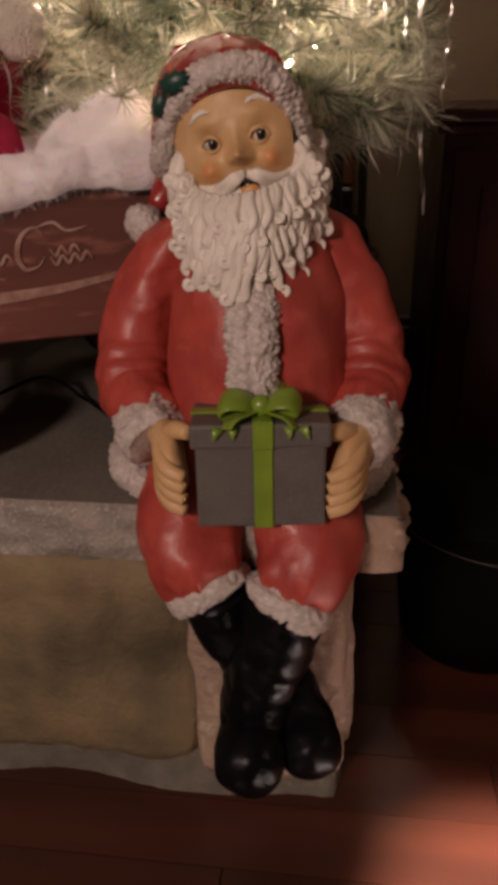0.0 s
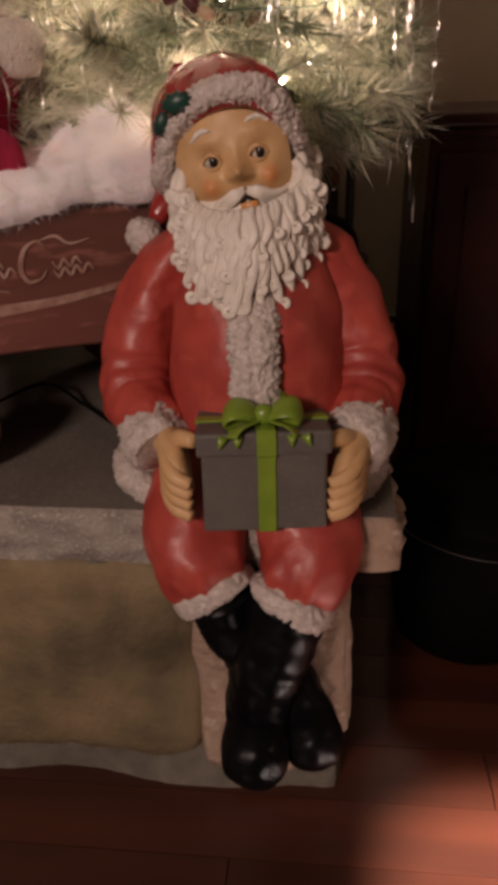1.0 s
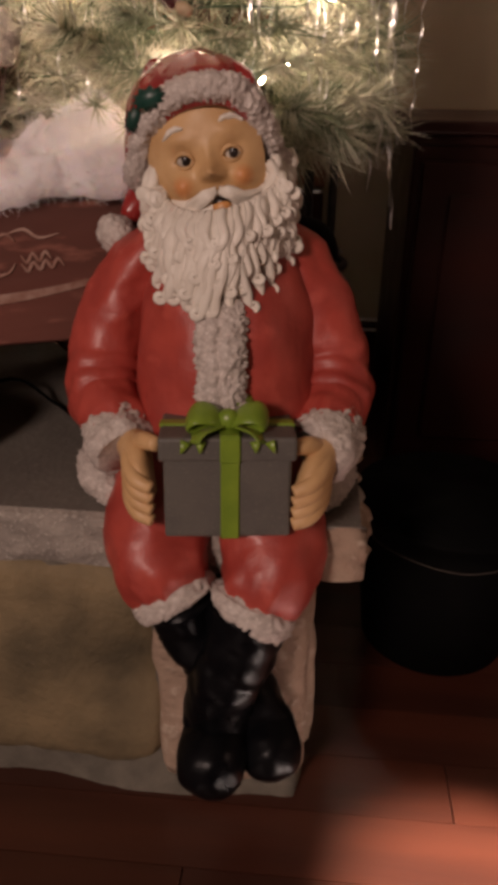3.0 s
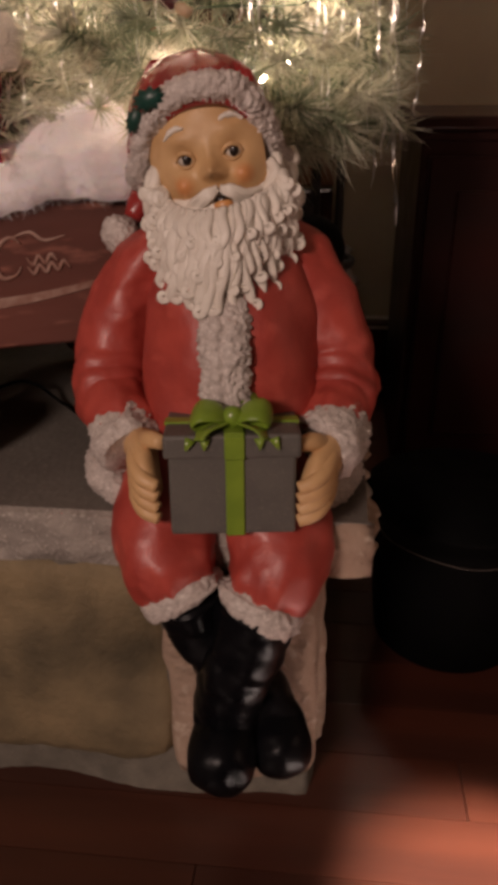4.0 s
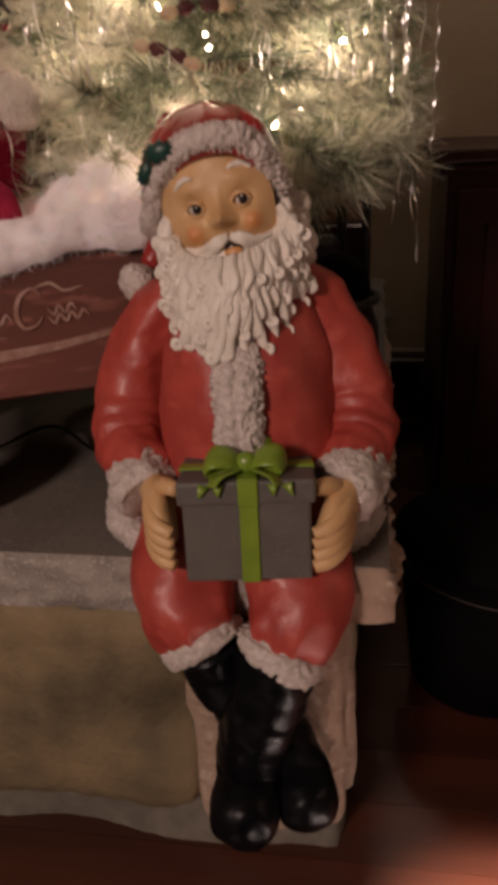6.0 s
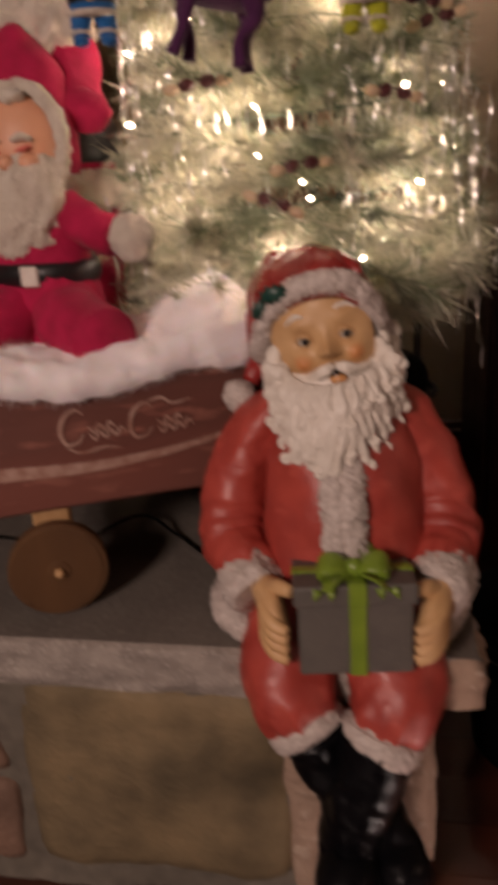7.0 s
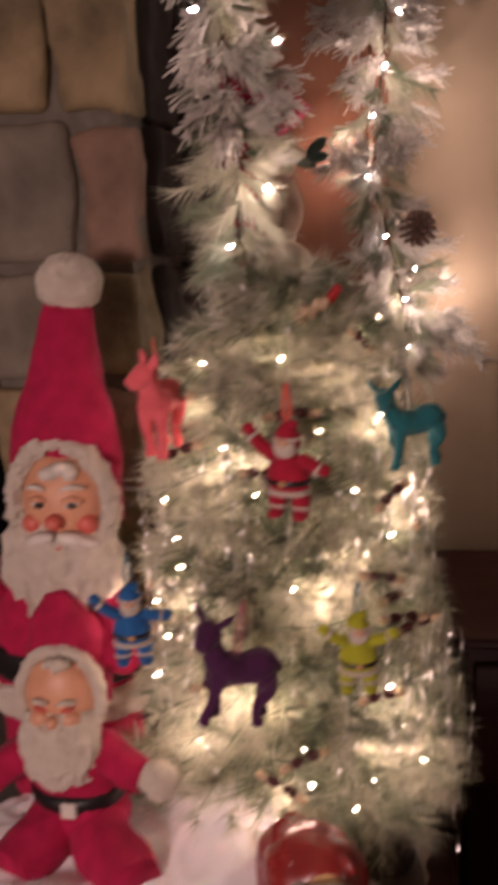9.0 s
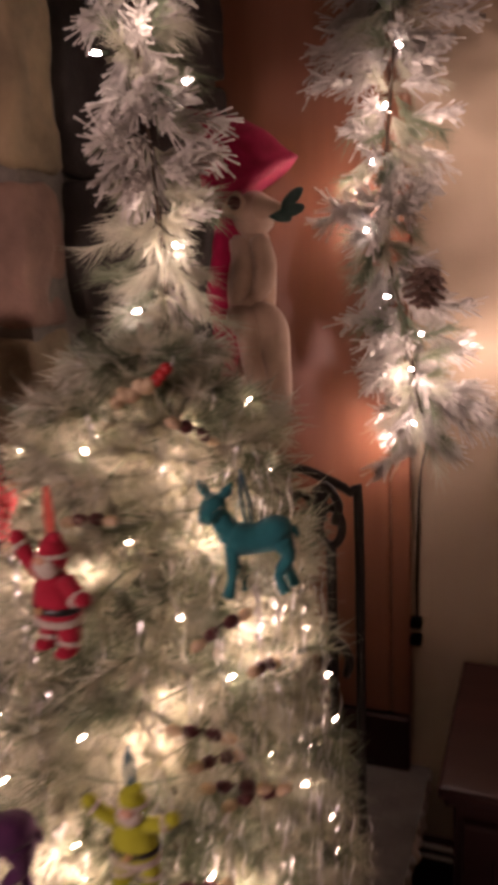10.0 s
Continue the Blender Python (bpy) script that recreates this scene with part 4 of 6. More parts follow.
# ---- plush dolls in the wagon ----
def small_doll():
    g = Geo()
    FELT, PLUSH, FACE, BLUSH, BELT, WHT = range(6)
    x, y = -0.405, 0.880
    g.tube([(x, y, 0.668), (x, y, 0.72), (x, y, 0.765), (x - 0.004, y, 0.81), (x - 0.008, y, 0.85)], [(0.066, 0.052), (0.070, 0.056), (0.064, 0.052), (0.060, 0.046), (0.035, 0.03)], 26, FELT, 5, flat=(0, 1, 0), disp=(24, 0.008))
    g.tube([(x, y, 0.747), (x, y, 0.755), (x, y, 0.767), (x, y, 0.774)], [(0.066, 0.052), (0.0705, 0.0575), (0.0705, 0.0575), (0.066, 0.052)], 30, BELT, 2, flat=(0, 1, 0))
    g.box((x + 0.004, y - 0.0575, 0.760), (0.022, 0.006, 0.024), bevel=0.002, mi=WHT)
    for s, ex in ((-1, -0.03), (1, 0.09)):
        g.tube([(x + s * 0.028, y - 0.01, 0.718), (x + s * 0.045, y - 0.050, 0.702), (x + s * 0.055 + ex * 0.4, y - 0.085, 0.690), (x + s * 0.060 + ex * 0.5, y - 0.102, 0.688)], [0.042, 0.043, 0.042, 0.040], 24, FELT, 6, disp=(30, 0.005))
    # arms
    g.tube([(x + 0.040, y - 0.005, 0.826), (x + 0.075, y - 0.02, 0.810), (x + 0.105, y - 0.03, 0.800)], [0.028, 0.027, 0.022], 18, FELT, 5, disp=(30, 0.006))
    g.ball((x + 0.127, y - 0.030, 0.797), (0.028, 0.022, 0.028), (0, 0, 0), PLUSH, 22, disp=(90, 0.006))
    g.tube([(x - 0.050, y - 0.005, 0.826), (x - 0.095, y - 0.02, 0.800), (x - 0.128, y - 0.03, 0.776)], [0.028, 0.027, 0.022], 18, FELT, 5, disp=(30, 0.006))
    g.ball((x - 0.148, y - 0.033, 0.765), (0.030, 0.022, 0.026), (0, 0, 0), PLUSH, 22, disp=(90, 0.006))
    # head, beard, hood
    hx, hy, hz = -0.416, 0.885, 0.902
    g.ball((hx, hy, hz), (0.055, 0.038, 0.063), (0, 0, 0), FACE, 28)
    g.tube([(hx, hy - 0.012, hz - 0.018), (hx, hy - 0.024, hz - 0.045), (hx, hy - 0.030, hz - 0.078), (hx, hy - 0.030, hz - 0.108), (hx, hy - 0.026, hz - 0.124)], [(0.050, 0.030), (0.057, 0.034), (0.056, 0.034), (0.042, 0.028), (0.014, 0.012)],
           60, PLUSH, 9, flat=(0, 1, 0), disp=(60, 0.006), fold=lambda u, w: 0.0013 * math.sin(15 * w + 3 * math.sin(5 * u)))
    ring = [(hx + 0.058 * math.sin(a), hy - 0.010 + 0.010 * math.cos(a), hz + 0.004 + 0.066 * math.cos(a)) for a in [2 * math.pi * j / 14 for j in range(14)]]
    g.tube(ring, [0.0095] * 14, 20, PLUSH, 9, closed=True, disp=(120, 0.004))
    g.tube([(hx, hy + 0.038, hz - 0.03), (hx, hy + 0.038, hz + 0.03), (hx - 0.003, hy + 0.030, hz + 0.072), (hx - 0.008, hy + 0.036, hz + 0.105), (hx - 0.014, hy + 0.045, hz + 0.135)], [(0.058, 0.036), (0.062, 0.038), (0.056, 0.034), (0.042, 0.026), (0.014, 0.010)], 24, FELT, 5, flat=(0, 1, 0), disp=(26, 0.006))
    for s in (-1, 1):
        g.ball((hx + s * 0.019, hy - 0.036, hz + 0.000), (0.011, 0.008, 0.0035), (0, s * -14, 0), BLUSH, 10)
        g.ball((hx + s * 0.021, hy - 0.034, hz - 0.016), (0.017, 0.012, 0.013), (0, 0, 0), FACE, 14)
        g.tube([(hx + s * 0.004, hy - 0.046, hz - 0.027), (hx + s * 0.018, hy - 0.046, hz - 0.030), (hx + s * 0.032, hy - 0.038, hz - 0.038)], [0.005, 0.008, 0.004], 10, PLUSH, 4)
        g.tube([(hx + s * 0.008, hy - 0.040, hz + 0.010), (hx + s * 0.020, hy - 0.041, hz + 0.014), (hx + s * 0.030, hy - 0.034, hz + 0.010)], [0.003, 0.0045, 0.003], 8, PLUSH, 4)
    g.ball((hx, hy - 0.046, hz - 0.014), (0.010, 0.010, 0.009), (0, 0, 0), FACE, 12)
    g.ball((hx + 0.002, hy - 0.046, hz - 0.038), (0.011, 0.007, 0.006), (0, 0, 0), BLUSH, 12)
    g.ball((hx + 0.004, hy - 0.018, hz + 0.058), (0.020, 0.012, 0.008), (0, 0, 0), PLUSH, 16, disp=(120, 0.006))
    return g


def big_doll():
    g = Geo()
    FELT, PLUSH, FACE, BLUSH, BELT, WHT = range(6)
    x, y = -0.450, 0.985
    g.tube([(x, y, 0.655), (x, y, 0.75), (x, y, 0.85), (x, y, 0.95), (x + 0.005, y + 0.01, 1.03), (x + 0.01, y + 0.02, 1.08)], [(0.105, 0.062), (0.112, 0.066), (0.116, 0.064), (0.112, 0.060), (0.095, 0.052), (0.045, 0.04)], 36, FELT, 6, flat=(0, 1, 0), disp=(20, 0.008))
    g.tube([(x, y, 0.884), (x, y, 0.890), (x, y, 0.932), (x, y, 0.938)], [(0.112, 0.060), (0.121, 0.069), (0.120, 0.068), (0.110, 0.058)], 36, BELT, 2, flat=(0, 1, 0))
    # white plush hem under the belt
    g.tube([(x, y, 0.824), (x, y, 0.832), (x, y, 0.850), (x, y, 0.868), (x, y, 0.876)], [(0.114, 0.062), (0.126, 0.074), (0.128, 0.076), (0.126, 0.074), (0.114, 0.062)], 80, PLUSH, 6, flat=(0, 1, 0), disp=(90, 0.006))
    # arms: one hangs at the side, the other reaches forward in a felt mitten
    g.tube([(x - 0.085, y, 1.035), (x - 0.130, y - 0.01, 1.005), (x - 0.152, y - 0.025, 0.950), (x - 0.158, y - 0.040, 0.910)], [0.036, 0.042, 0.040, 0.030], 24, FELT, 6, disp=(26, 0.007))
    g.tube([(x + 0.070, y, 1.025), (x + 0.082, y - 0.020, 0.985), (x + 0.092, y - 0.050, 0.952), (x + 0.112, y - 0.060, 0.940), (x + 0.134, y - 0.062, 0.930)], [0.034, 0.034, 0.028, 0.024, 0.012], 24, FELT, 6, disp=(26, 0.006))
    # head, long combed beard and tall cap
    hx, hy, hz = -0.424, 0.998, 1.154
    g.ball((hx, hy, hz), (0.068, 0.056, 0.080), (0, 0, 0), FACE, 30)
    g.tube([(hx - 0.002, hy - 0.006, hz - 0.030), (hx - 0.008, hy - 0.018, hz - 0.062), (hx - 0.011, hy - 0.024, hz - 0.110), (hx - 0.010, hy - 0.026, hz - 0.155), (hx - 0.002, hy - 0.022, hz - 0.185)], [(0.066, 0.042), (0.086, 0.046), (0.094, 0.044), (0.074, 0.036), (0.024, 0.018)],
           90, PLUSH, 10, flat=(0, 1, 0), disp=(45, 0.010), fold=lambda u, w: 0.0018 * math.sin(19 * w + 4 * math.sin(6 * u)))
    ring = [(hx - 0.003 + (0.070 if math.sin(a) < 0 else 0.074) * math.sin(a), hy - 0.022 + 0.006 * math.cos(a), hz - 0.002 + 0.089 * math.cos(a)) for a in [2 * math.pi * j / 16 for j in range(16)]]
    g.tube(ring, [0.0145] * 16, 26, PLUSH, 10, closed=True, disp=(80, 0.007), fold=lambda u, w: 0.0011 * math.sin(7 * w + 90 * u))
    # the cap's lower part wraps the head, its cone leans a little
    g.tube([(hx - 0.016, hy + 0.044, hz - 0.05), (hx - 0.016, hy + 0.044, hz + 0.02), (hx - 0.010, hy + 0.032, hz + 0.075), (hx - 0.004, hy + 0.028, hz + 0.115), (hx + 0.004, hy + 0.030, hz + 0.175), (hx + 0.010, hy + 0.036, hz + 0.240), (hx + 0.016, hy + 0.043, hz + 0.285)],
           [(0.080, 0.050), (0.086, 0.054), (0.083, 0.056), (0.074, 0.054), (0.058, 0.046), (0.042, 0.034), (0.030, 0.020)], 36, FELT, 7, flat=(0, 1, 0), disp=(18, 0.006))
    g.ball((hx + 0.018, hy + 0.044, hz + 0.305), (0.047, 0.044, 0.042), (0, 0, 0), PLUSH, 56, disp=(90, 0.005))
    for s in (-1, 1):
        g.ball((hx + s * 0.024, hy - 0.050, hz + 0.008), (0.0125, 0.007, 0.0048), (0, s * -14, 0), WHT, 12)
        g.ball((hx + s * 0.024 + 0.002, hy - 0.0555, hz + 0.008), (0.0068, 0.004, 0.0046), (0, 0, 0), BELT, 10)
        g.tube([(hx + s * 0.012, hy - 0.054, hz + 0.014), (hx + s * 0.025, hy - 0.056, hz + 0.018), (hx + s * 0.040, hy - 0.046, hz + 0.012)], [0.003, 0.0045, 0.003], 8, FACE, 4)
        g.tube([(hx + s * 0.012, hy - 0.052, hz + 0.030), (hx + s * 0.028, hy - 0.054, hz + 0.035), (hx + s * 0.044, hy - 0.043, hz + 0.030)], [0.0025, 0.004, 0.002], 8, WHT, 4)
        g.ball((hx + s * 0.040, hy - 0.040, hz - 0.024), (0.017, 0.013, 0.015), (0, 0, 0), BLUSH, 16)
        g.tube([(hx + s * 0.003, hy - 0.062, hz - 0.036), (hx + s * 0.026, hy - 0.060, hz - 0.040), (hx + s * 0.050, hy - 0.046, hz - 0.052), (hx + s * 0.060, hy - 0.036, hz - 0.054)], [0.007, 0.010, 0.008, 0.003], 12, WHT, 4)
    g.ball((hx, hy - 0.062, hz - 0.014), (0.013, 0.014, 0.012), (0, 0, 0), BLUSH, 14)
    g.ball((hx + 0.004, hy - 0.060, hz - 0.052), (0.008, 0.006, 0.005), (0, 0, 0), BLUSH, 10)
    for k in range(6):
        g.ball((hx - 0.012 + 0.007 * k, hy - 0.038 - 0.004 * (k % 2), hz + 0.058 - 0.003 * abs(k - 3)), (0.012, 0.012, 0.011), (0, 0, 0), WHT, 12, disp=(120, 0.004))
    return g


DOLL = [M_FELT, M_PLUSH, M_RUBBER, M_BLUSH, M_BELT, M_WHITE]
solid("plush_doll", small_doll(), DOLL, (-0.405, 0.880, 0.668), "small plush doll in crimson felt with rubber face, sitting on cotton", "doll", "plush dolls")
solid("plush_doll", big_doll(), DOLL, (-0.450, 0.985, 0.655), "large plush doll with tall crimson cap and long cream beard", "doll", "plush dolls")

# ---- tabletop tree ----
TX, TY, TZ0, TZ1 = -0.105, 1.065, 0.705, 1.45


def tree_radius(z):
    f = max(0, min(1, (z - TZ0) / (TZ1 - TZ0)))
    return (0.150 + 0.095 * (1 - f) ** 1.15) * (1 - f ** 9) ** 0.5 + 0.02


def needle_rows(g, a, b, count, length, rad, r, mi, spread=1.0, droop=0.0, width=0.0011, blunt=False):
    """Needles standing off the twig from a to b."""
    ax = (b - a).normalized()
    u = ax.orthogonal().normalized()
    w = ax.cross(u)
    vs, fs = [], []
    for k in range(count):
        f = r.random()
        p = a.lerp(b, f)
        t = r.uniform(0, 6.2832)
        d = (ax * r.uniform(0.55, 1.15) + (u * math.cos(t) + w * math.sin(t)) * spread * r.uniform(0.45, 1.0)).normalized()
        d.z -= droop * r.random()
        ln = length * r.uniform(0.6, 1.15)
        q = p + d * ln
        s = d.orthogonal().normalized() * width
        s2 = d.cross(s).normalized() * width
        o = len(vs)
        if blunt:
            vs += [p + s * 0.6, p - s * 0.3 + s2 * 0.52, p - s * 0.3 - s2 * 0.52, q + s * 1.1, q - s * 0.55 + s2 * 0.95, q - s * 0.55 - s2 * 0.95]
            fs += [[o, o + 1, o + 4, o + 3], [o + 1, o + 2, o + 5, o + 4], [o + 2, o, o + 3, o + 5], [o + 3, o + 4, o + 5]]
            continue
        vs += [p + s, p - s * 0.5 + s2 * 0.87, p - s * 0.5 - s2 * 0.87, q]
        fs += [[o, o + 1, o + 3], [o + 1, o + 2, o + 3], [o + 2, o, o + 3]]
    g.add(vs, fs, mi, False)


tree = thing("christmas_tree", (TX, TY, SLAB_Z), "small frosted artificial pine tree with lights, tinsel and ornaments", "tree")
g = Geo()
g.tube([(TX, TY, SLAB_Z + 0.02), (TX, TY, 0.9), (TX - 0.01, TY, 1.2), (TX - 0.015, TY, 1.46)], [0.016, 0.014, 0.010, 0.004], 12, 0, 3)
part("trunk", g, M_TWIG, tree)
g = Geo()
g.tube([(TX, TY, SLAB_Z), (TX, TY, SLAB_Z + 0.012), (TX, TY, SLAB_Z + 0.10), (TX, TY, SLAB_Z + 0.14)], [0.09, 0.095, 0.11, 0.112], 28, 0, 1)
part("stand", g, M_IRON, tree, "dark round pot stand")
tr = random.Random(21)
twigs, crown, tips = Geo(), Geo(), []
TIERS = 17
for i in range(TIERS):
    z = TZ0 + 0.02 + (TZ1 - TZ0 - 0.03) * (i / (TIERS - 1))
    R = tree_radius(z)
    nb = int(9 + R * 34)
    for k in range(nb):
        an = 2 * math.pi * (k + 0.5 * (i % 2)) / nb + tr.uniform(-0.14, 0.14)
        rr = R * tr.uniform(0.80, 1.06)
        base = Vector((TX, TY, z - 0.02))
        out = Vector((math.cos(an), math.sin(an), 0))
        tip = base + out * rr + Vector((0, 0, tr.uniform(0.0, 0.05) - (0.03 if i < 3 else 0)))
        mid = base.lerp(tip, 0.55) + Vector((0, 0, 0.012))
        twigs.tube([base, mid, tip], [0.003, 0.0022, 0.0012], 5, 0, 2)
        behind = out.y > 0.35
        n = 46 if behind else 120
        needle_rows(crown, base.lerp(tip, 0.35), tip, n, 0.046, 0, tr, 0 if tr.random() < 0.72 else 1, 1.0, 0.1)
        for s in (-1, 1):
            for f in (0.5, 0.75):
                a = base.lerp(tip, f)
                b = a + (out * 0.8 + Vector((-out.y, out.x, 0)) * s * tr.uniform(0.6, 1.1) + Vector((0, 0, tr.uniform(-0.3, 0.35)))).normalized() * (0.045 + R * 0.12)
                twigs.tube([a, b], [0.0016, 0.0010], 4, 0, 1)
                needle_rows(crown, a, b, 24 if behind else 62, 0.042, 0, tr, 0 if tr.random() < 0.75 else 1, 1.0, 0.1)
                tips.append((b, out))
        tips.append((tip, out))
needle_rows(crown, Vector((TX - 0.015, TY, 1.36)), Vector((TX - 0.015, TY, 1.46)), 240, 0.05, 0, tr, 0)
# low sprays that reach out to the side
for dx, dy, dz, px in ((0.235, -0.06, 0.03, 0.05), (0.215, -0.12, -0.01, 0.03), (0.18, -0.17, -0.04, 0.02), (0.23, 0.02, 0.05, 0.0), (-0.24, -0.16, 0.04, 0.0), (-0.10, -0.23, 0.05, 0.0), (0.13, -0.20, -0.02, 0.0)):
    base = Vector((TX, TY, 0.755))
    tip = base + Vector((dx, dy, dz))
    twigs.tube([base, base.lerp(tip, 0.5) + Vector((0, 0, 0.02)), tip], [0.004, 0.003, 0.0015], 6, 0, 3)
    needle_rows(crown, base.lerp(tip, 0.45), tip, 260, 0.058, 0, tr, 0, 1.0, 0.12)
    needle_rows(crown, base.lerp(tip, 0.45), tip, 120, 0.055, 0, tr, 1, 1.0, 0.12)
tagged(part("branch_work", twigs, M_NEEDLE_D, tree), kind="stuff")
cr = part("crown", crown, [M_NEEDLE, M_NEEDLE_D], tree)
cr["kind"] = "stuff"


# ---- string lights on the tree ----
def bulb_mesh(name, glass, size):
    g = Geo()
    g.tube([(0, 0, 0), (0, 0, size * 0.9), (0, 0, size * 1.0)], [size * 0.30, size * 0.30, size * 0.26], 8, 1, 1)
    g.tube([(0, 0, size * 1.0), (0, 0, size * 1.5), (0, 0, size * 2.0), (0, 0, size * 2.35)], [size * 0.24, size * 0.30, size * 0.22, size * 0.03], 10, 0, 2)
    return g.mesh(name, [glass, M_SOCKET])


string = thing("string_lights", (TX, TY, 0.70), "string of small warm white bulbs wound round the tree", "string lights")
BM = bulb_mesh("bulb", M_BULB, 0.0066)
lr = random.Random(31)
spots = []
wire = []
for i in range(62):
    f = i / 61
    z = 0.735 + 0.645 * f
    an = -1.9 + f * 2 * math.pi * 7.3
    R = tree_radius(z) * lr.uniform(0.74, 1.0)
    p = Vector((TX + math.cos(an) * R, TY + math.sin(an) * R, z + lr.uniform(-0.012, 0.02)))
    wire.append(Vector((TX + (p.x - TX) * 0.82, TY + (p.y - TY) * 0.82, p.z - 0.006)))
    spots.append(p)
g = Geo()
g.tube(wire, [0.0011] * len(wire), 5, 0, 3)
part("wire", g, M_SOCKET, string)
fixed = [Vector((0.008, 0.906, 0.771)), Vector((-0.081, 0.874, 0.849)), Vector((-0.234, 0.952, 0.798)), Vector((-0.128, 0.90, 0.873))]
for p in spots + fixed:
    ob = new("bulb", BM)
    ob.parent = string
    out = Vector((p.x - TX, p.y - TY, 0)).normalized()
    ob.matrix_basis = Matrix.Translation(p - BASE[string]) @ (out + Vector((lr.uniform(-0.5, 0.5), lr.uniform(-0.5, 0.5), lr.uniform(-0.2, 0.8)))).to_track_quat("Z", "Y").to_matrix().to_4x4()
# their light, gathered in a few lamps among the needles
for k in range(18):
    z = 0.77 + 0.035 * k
    an = -1.57 + 1.15 * math.sin(k * 2.4)
    R = tree_radius(z) * (0.68 + 0.10 * math.cos(k * 1.7))
    lamp("tree_bulb_glow", "POINT", (TX + math.cos(an) * R, TY + math.sin(an) * R, z), (TX, TY, z - 1), 0.85, BULB, 0.04)
lamp("tree_bulb_glow", "POINT", (-0.225, 0.925, 0.815), (TX, TY, 0), 0.55, BULB, 0.03)

# ---- tinsel ----
tinsel = thing("tinsel", (TX, TY, 0.75), "thin silver tinsel strands hanging from the branches", "tinsel")
g = Geo()
tn = random.Random(41)
front = [t for t in tips if t[1].y < 0.45 and t[0].z > 0.92]
flank = [t for t in tips if abs(t[1].x) > 0.75 and t[1].y < 0.3 and 0.84 < t[0].z < 1.06]
for k in range(240):
    p, out = max((tn.choice(front) for _ in range(5 if k % 3 else 1)), key=lambda t: abs(t[1].x) + tn.random())
    if k % 9 == 0:
        p, out = tn.choice(flank)
    p = p + out * (0.012 if k % 9 else 0.030)
    ln = tn.uniform(0.12, 0.32)
    w = 0.0013
    tw = tn.uniform(0, 6)
    sw = tn.uniform(-0.05, 0.05)
    prev = None
    vs, fs = [], []
    steps = 22
    for i in range(steps + 1):
        f = i / steps
        c = p + Vector((sw * f * f * 0.6 + 0.002 * math.sin(f * 30 + k), 0.003 * math.cos(f * 26 + k), -ln * f))
        a = tw + f * 14
        d = Vector((math.cos(a), math.sin(a), 0)) * w
        vs += [c - d, c + d]
        if i:
            o = 2 * i
            fs.append([o - 2, o - 1, o + 1, o])
    g.add(vs, fs)
tb = part("foil", g, M_TINSEL, tinsel)
tb["kind"] = "stuff"

# ---- berry and bead garland picks ----
bp = random.Random(51)


first = thing("berry_pick", (0, 0, 0), "dark red berries and tan beads on a twig", "berry pick", "berry picks on the tree")
g = Geo()
g.tube([(-0.024, 0, 0), (0, 0, 0.004), (0.024, 0, 0)], [0.0012] * 3, 6, 0, 3)
part("twig", g, M_TWIG, first)
for s in (-1, 1):
    g = Geo()
    g.ball((s * 0.012, 0, 0.001), (0.0095, 0.0062, 0.0062), (0, 0, 0), 0, 12, disp=(260, 0.002))
    part("berry", g, M_BERRY, first)
    g = Geo()
    g.ball((s * 0.029, 0, -0.001), (0.0095, 0.0060, 0.0060), (0, 0, 0), 0, 12, disp=(200, 0.0015))
    part("bead", g, M_CREAM, first)
for k in range(15):
    z = 0.84 + 0.52 * (k / 14) + bp.uniform(-0.02, 0.02)
    an = -1.57 + bp.uniform(-1.25, 1.25)
    R = tree_radius(z) * 1.02
    p = Vector((TX + math.cos(an) * R, TY + math.sin(an) * R, z))
    m = Matrix.Translation(p) @ Matrix.Rotation(an + 1.57 + bp.uniform(-0.5, 0.5), 4, "Z") @ Matrix.Rotation(bp.uniform(-0.5, 0.5), 4, "Y")
    if k == 0:
        first.matrix_basis = m
    else:
        copy_thing(first, m)


g = Geo()
a0, a1 = Vector((-0.078, 0.945, 1.408)), Vector((-0.031, 0.972, 1.436))
g.tube([a0, a0.lerp(a1, 0.5) + Vector((0, 0, 0.004)), a1], [0.0015] * 3, 6, 2, 3)
for k in range(5):
    g.ball(a0.lerp(a1, 0.08 + 0.15 * k) + Vector((0, -0.003, 0.004 * (k % 2))), (0.0085, 0.008, 0.0075), (0, 20 * k, 0), 1, 14, disp=(90, 0.003))
for k in range(3):
    g.ball(a0.lerp(a1, 0.84 + 0.10 * k) + Vector((0, -0.002, 0.003 * k)), (0.0070, 0.0065, 0.0070), (0, 0, 0), 0, 14)
solid("berry_pick", g, [M_HATRED, M_CREAM, M_TWIG], a0, "tan felt beads and bright red berries on a twig", "berry pick", "berry picks on the tree")


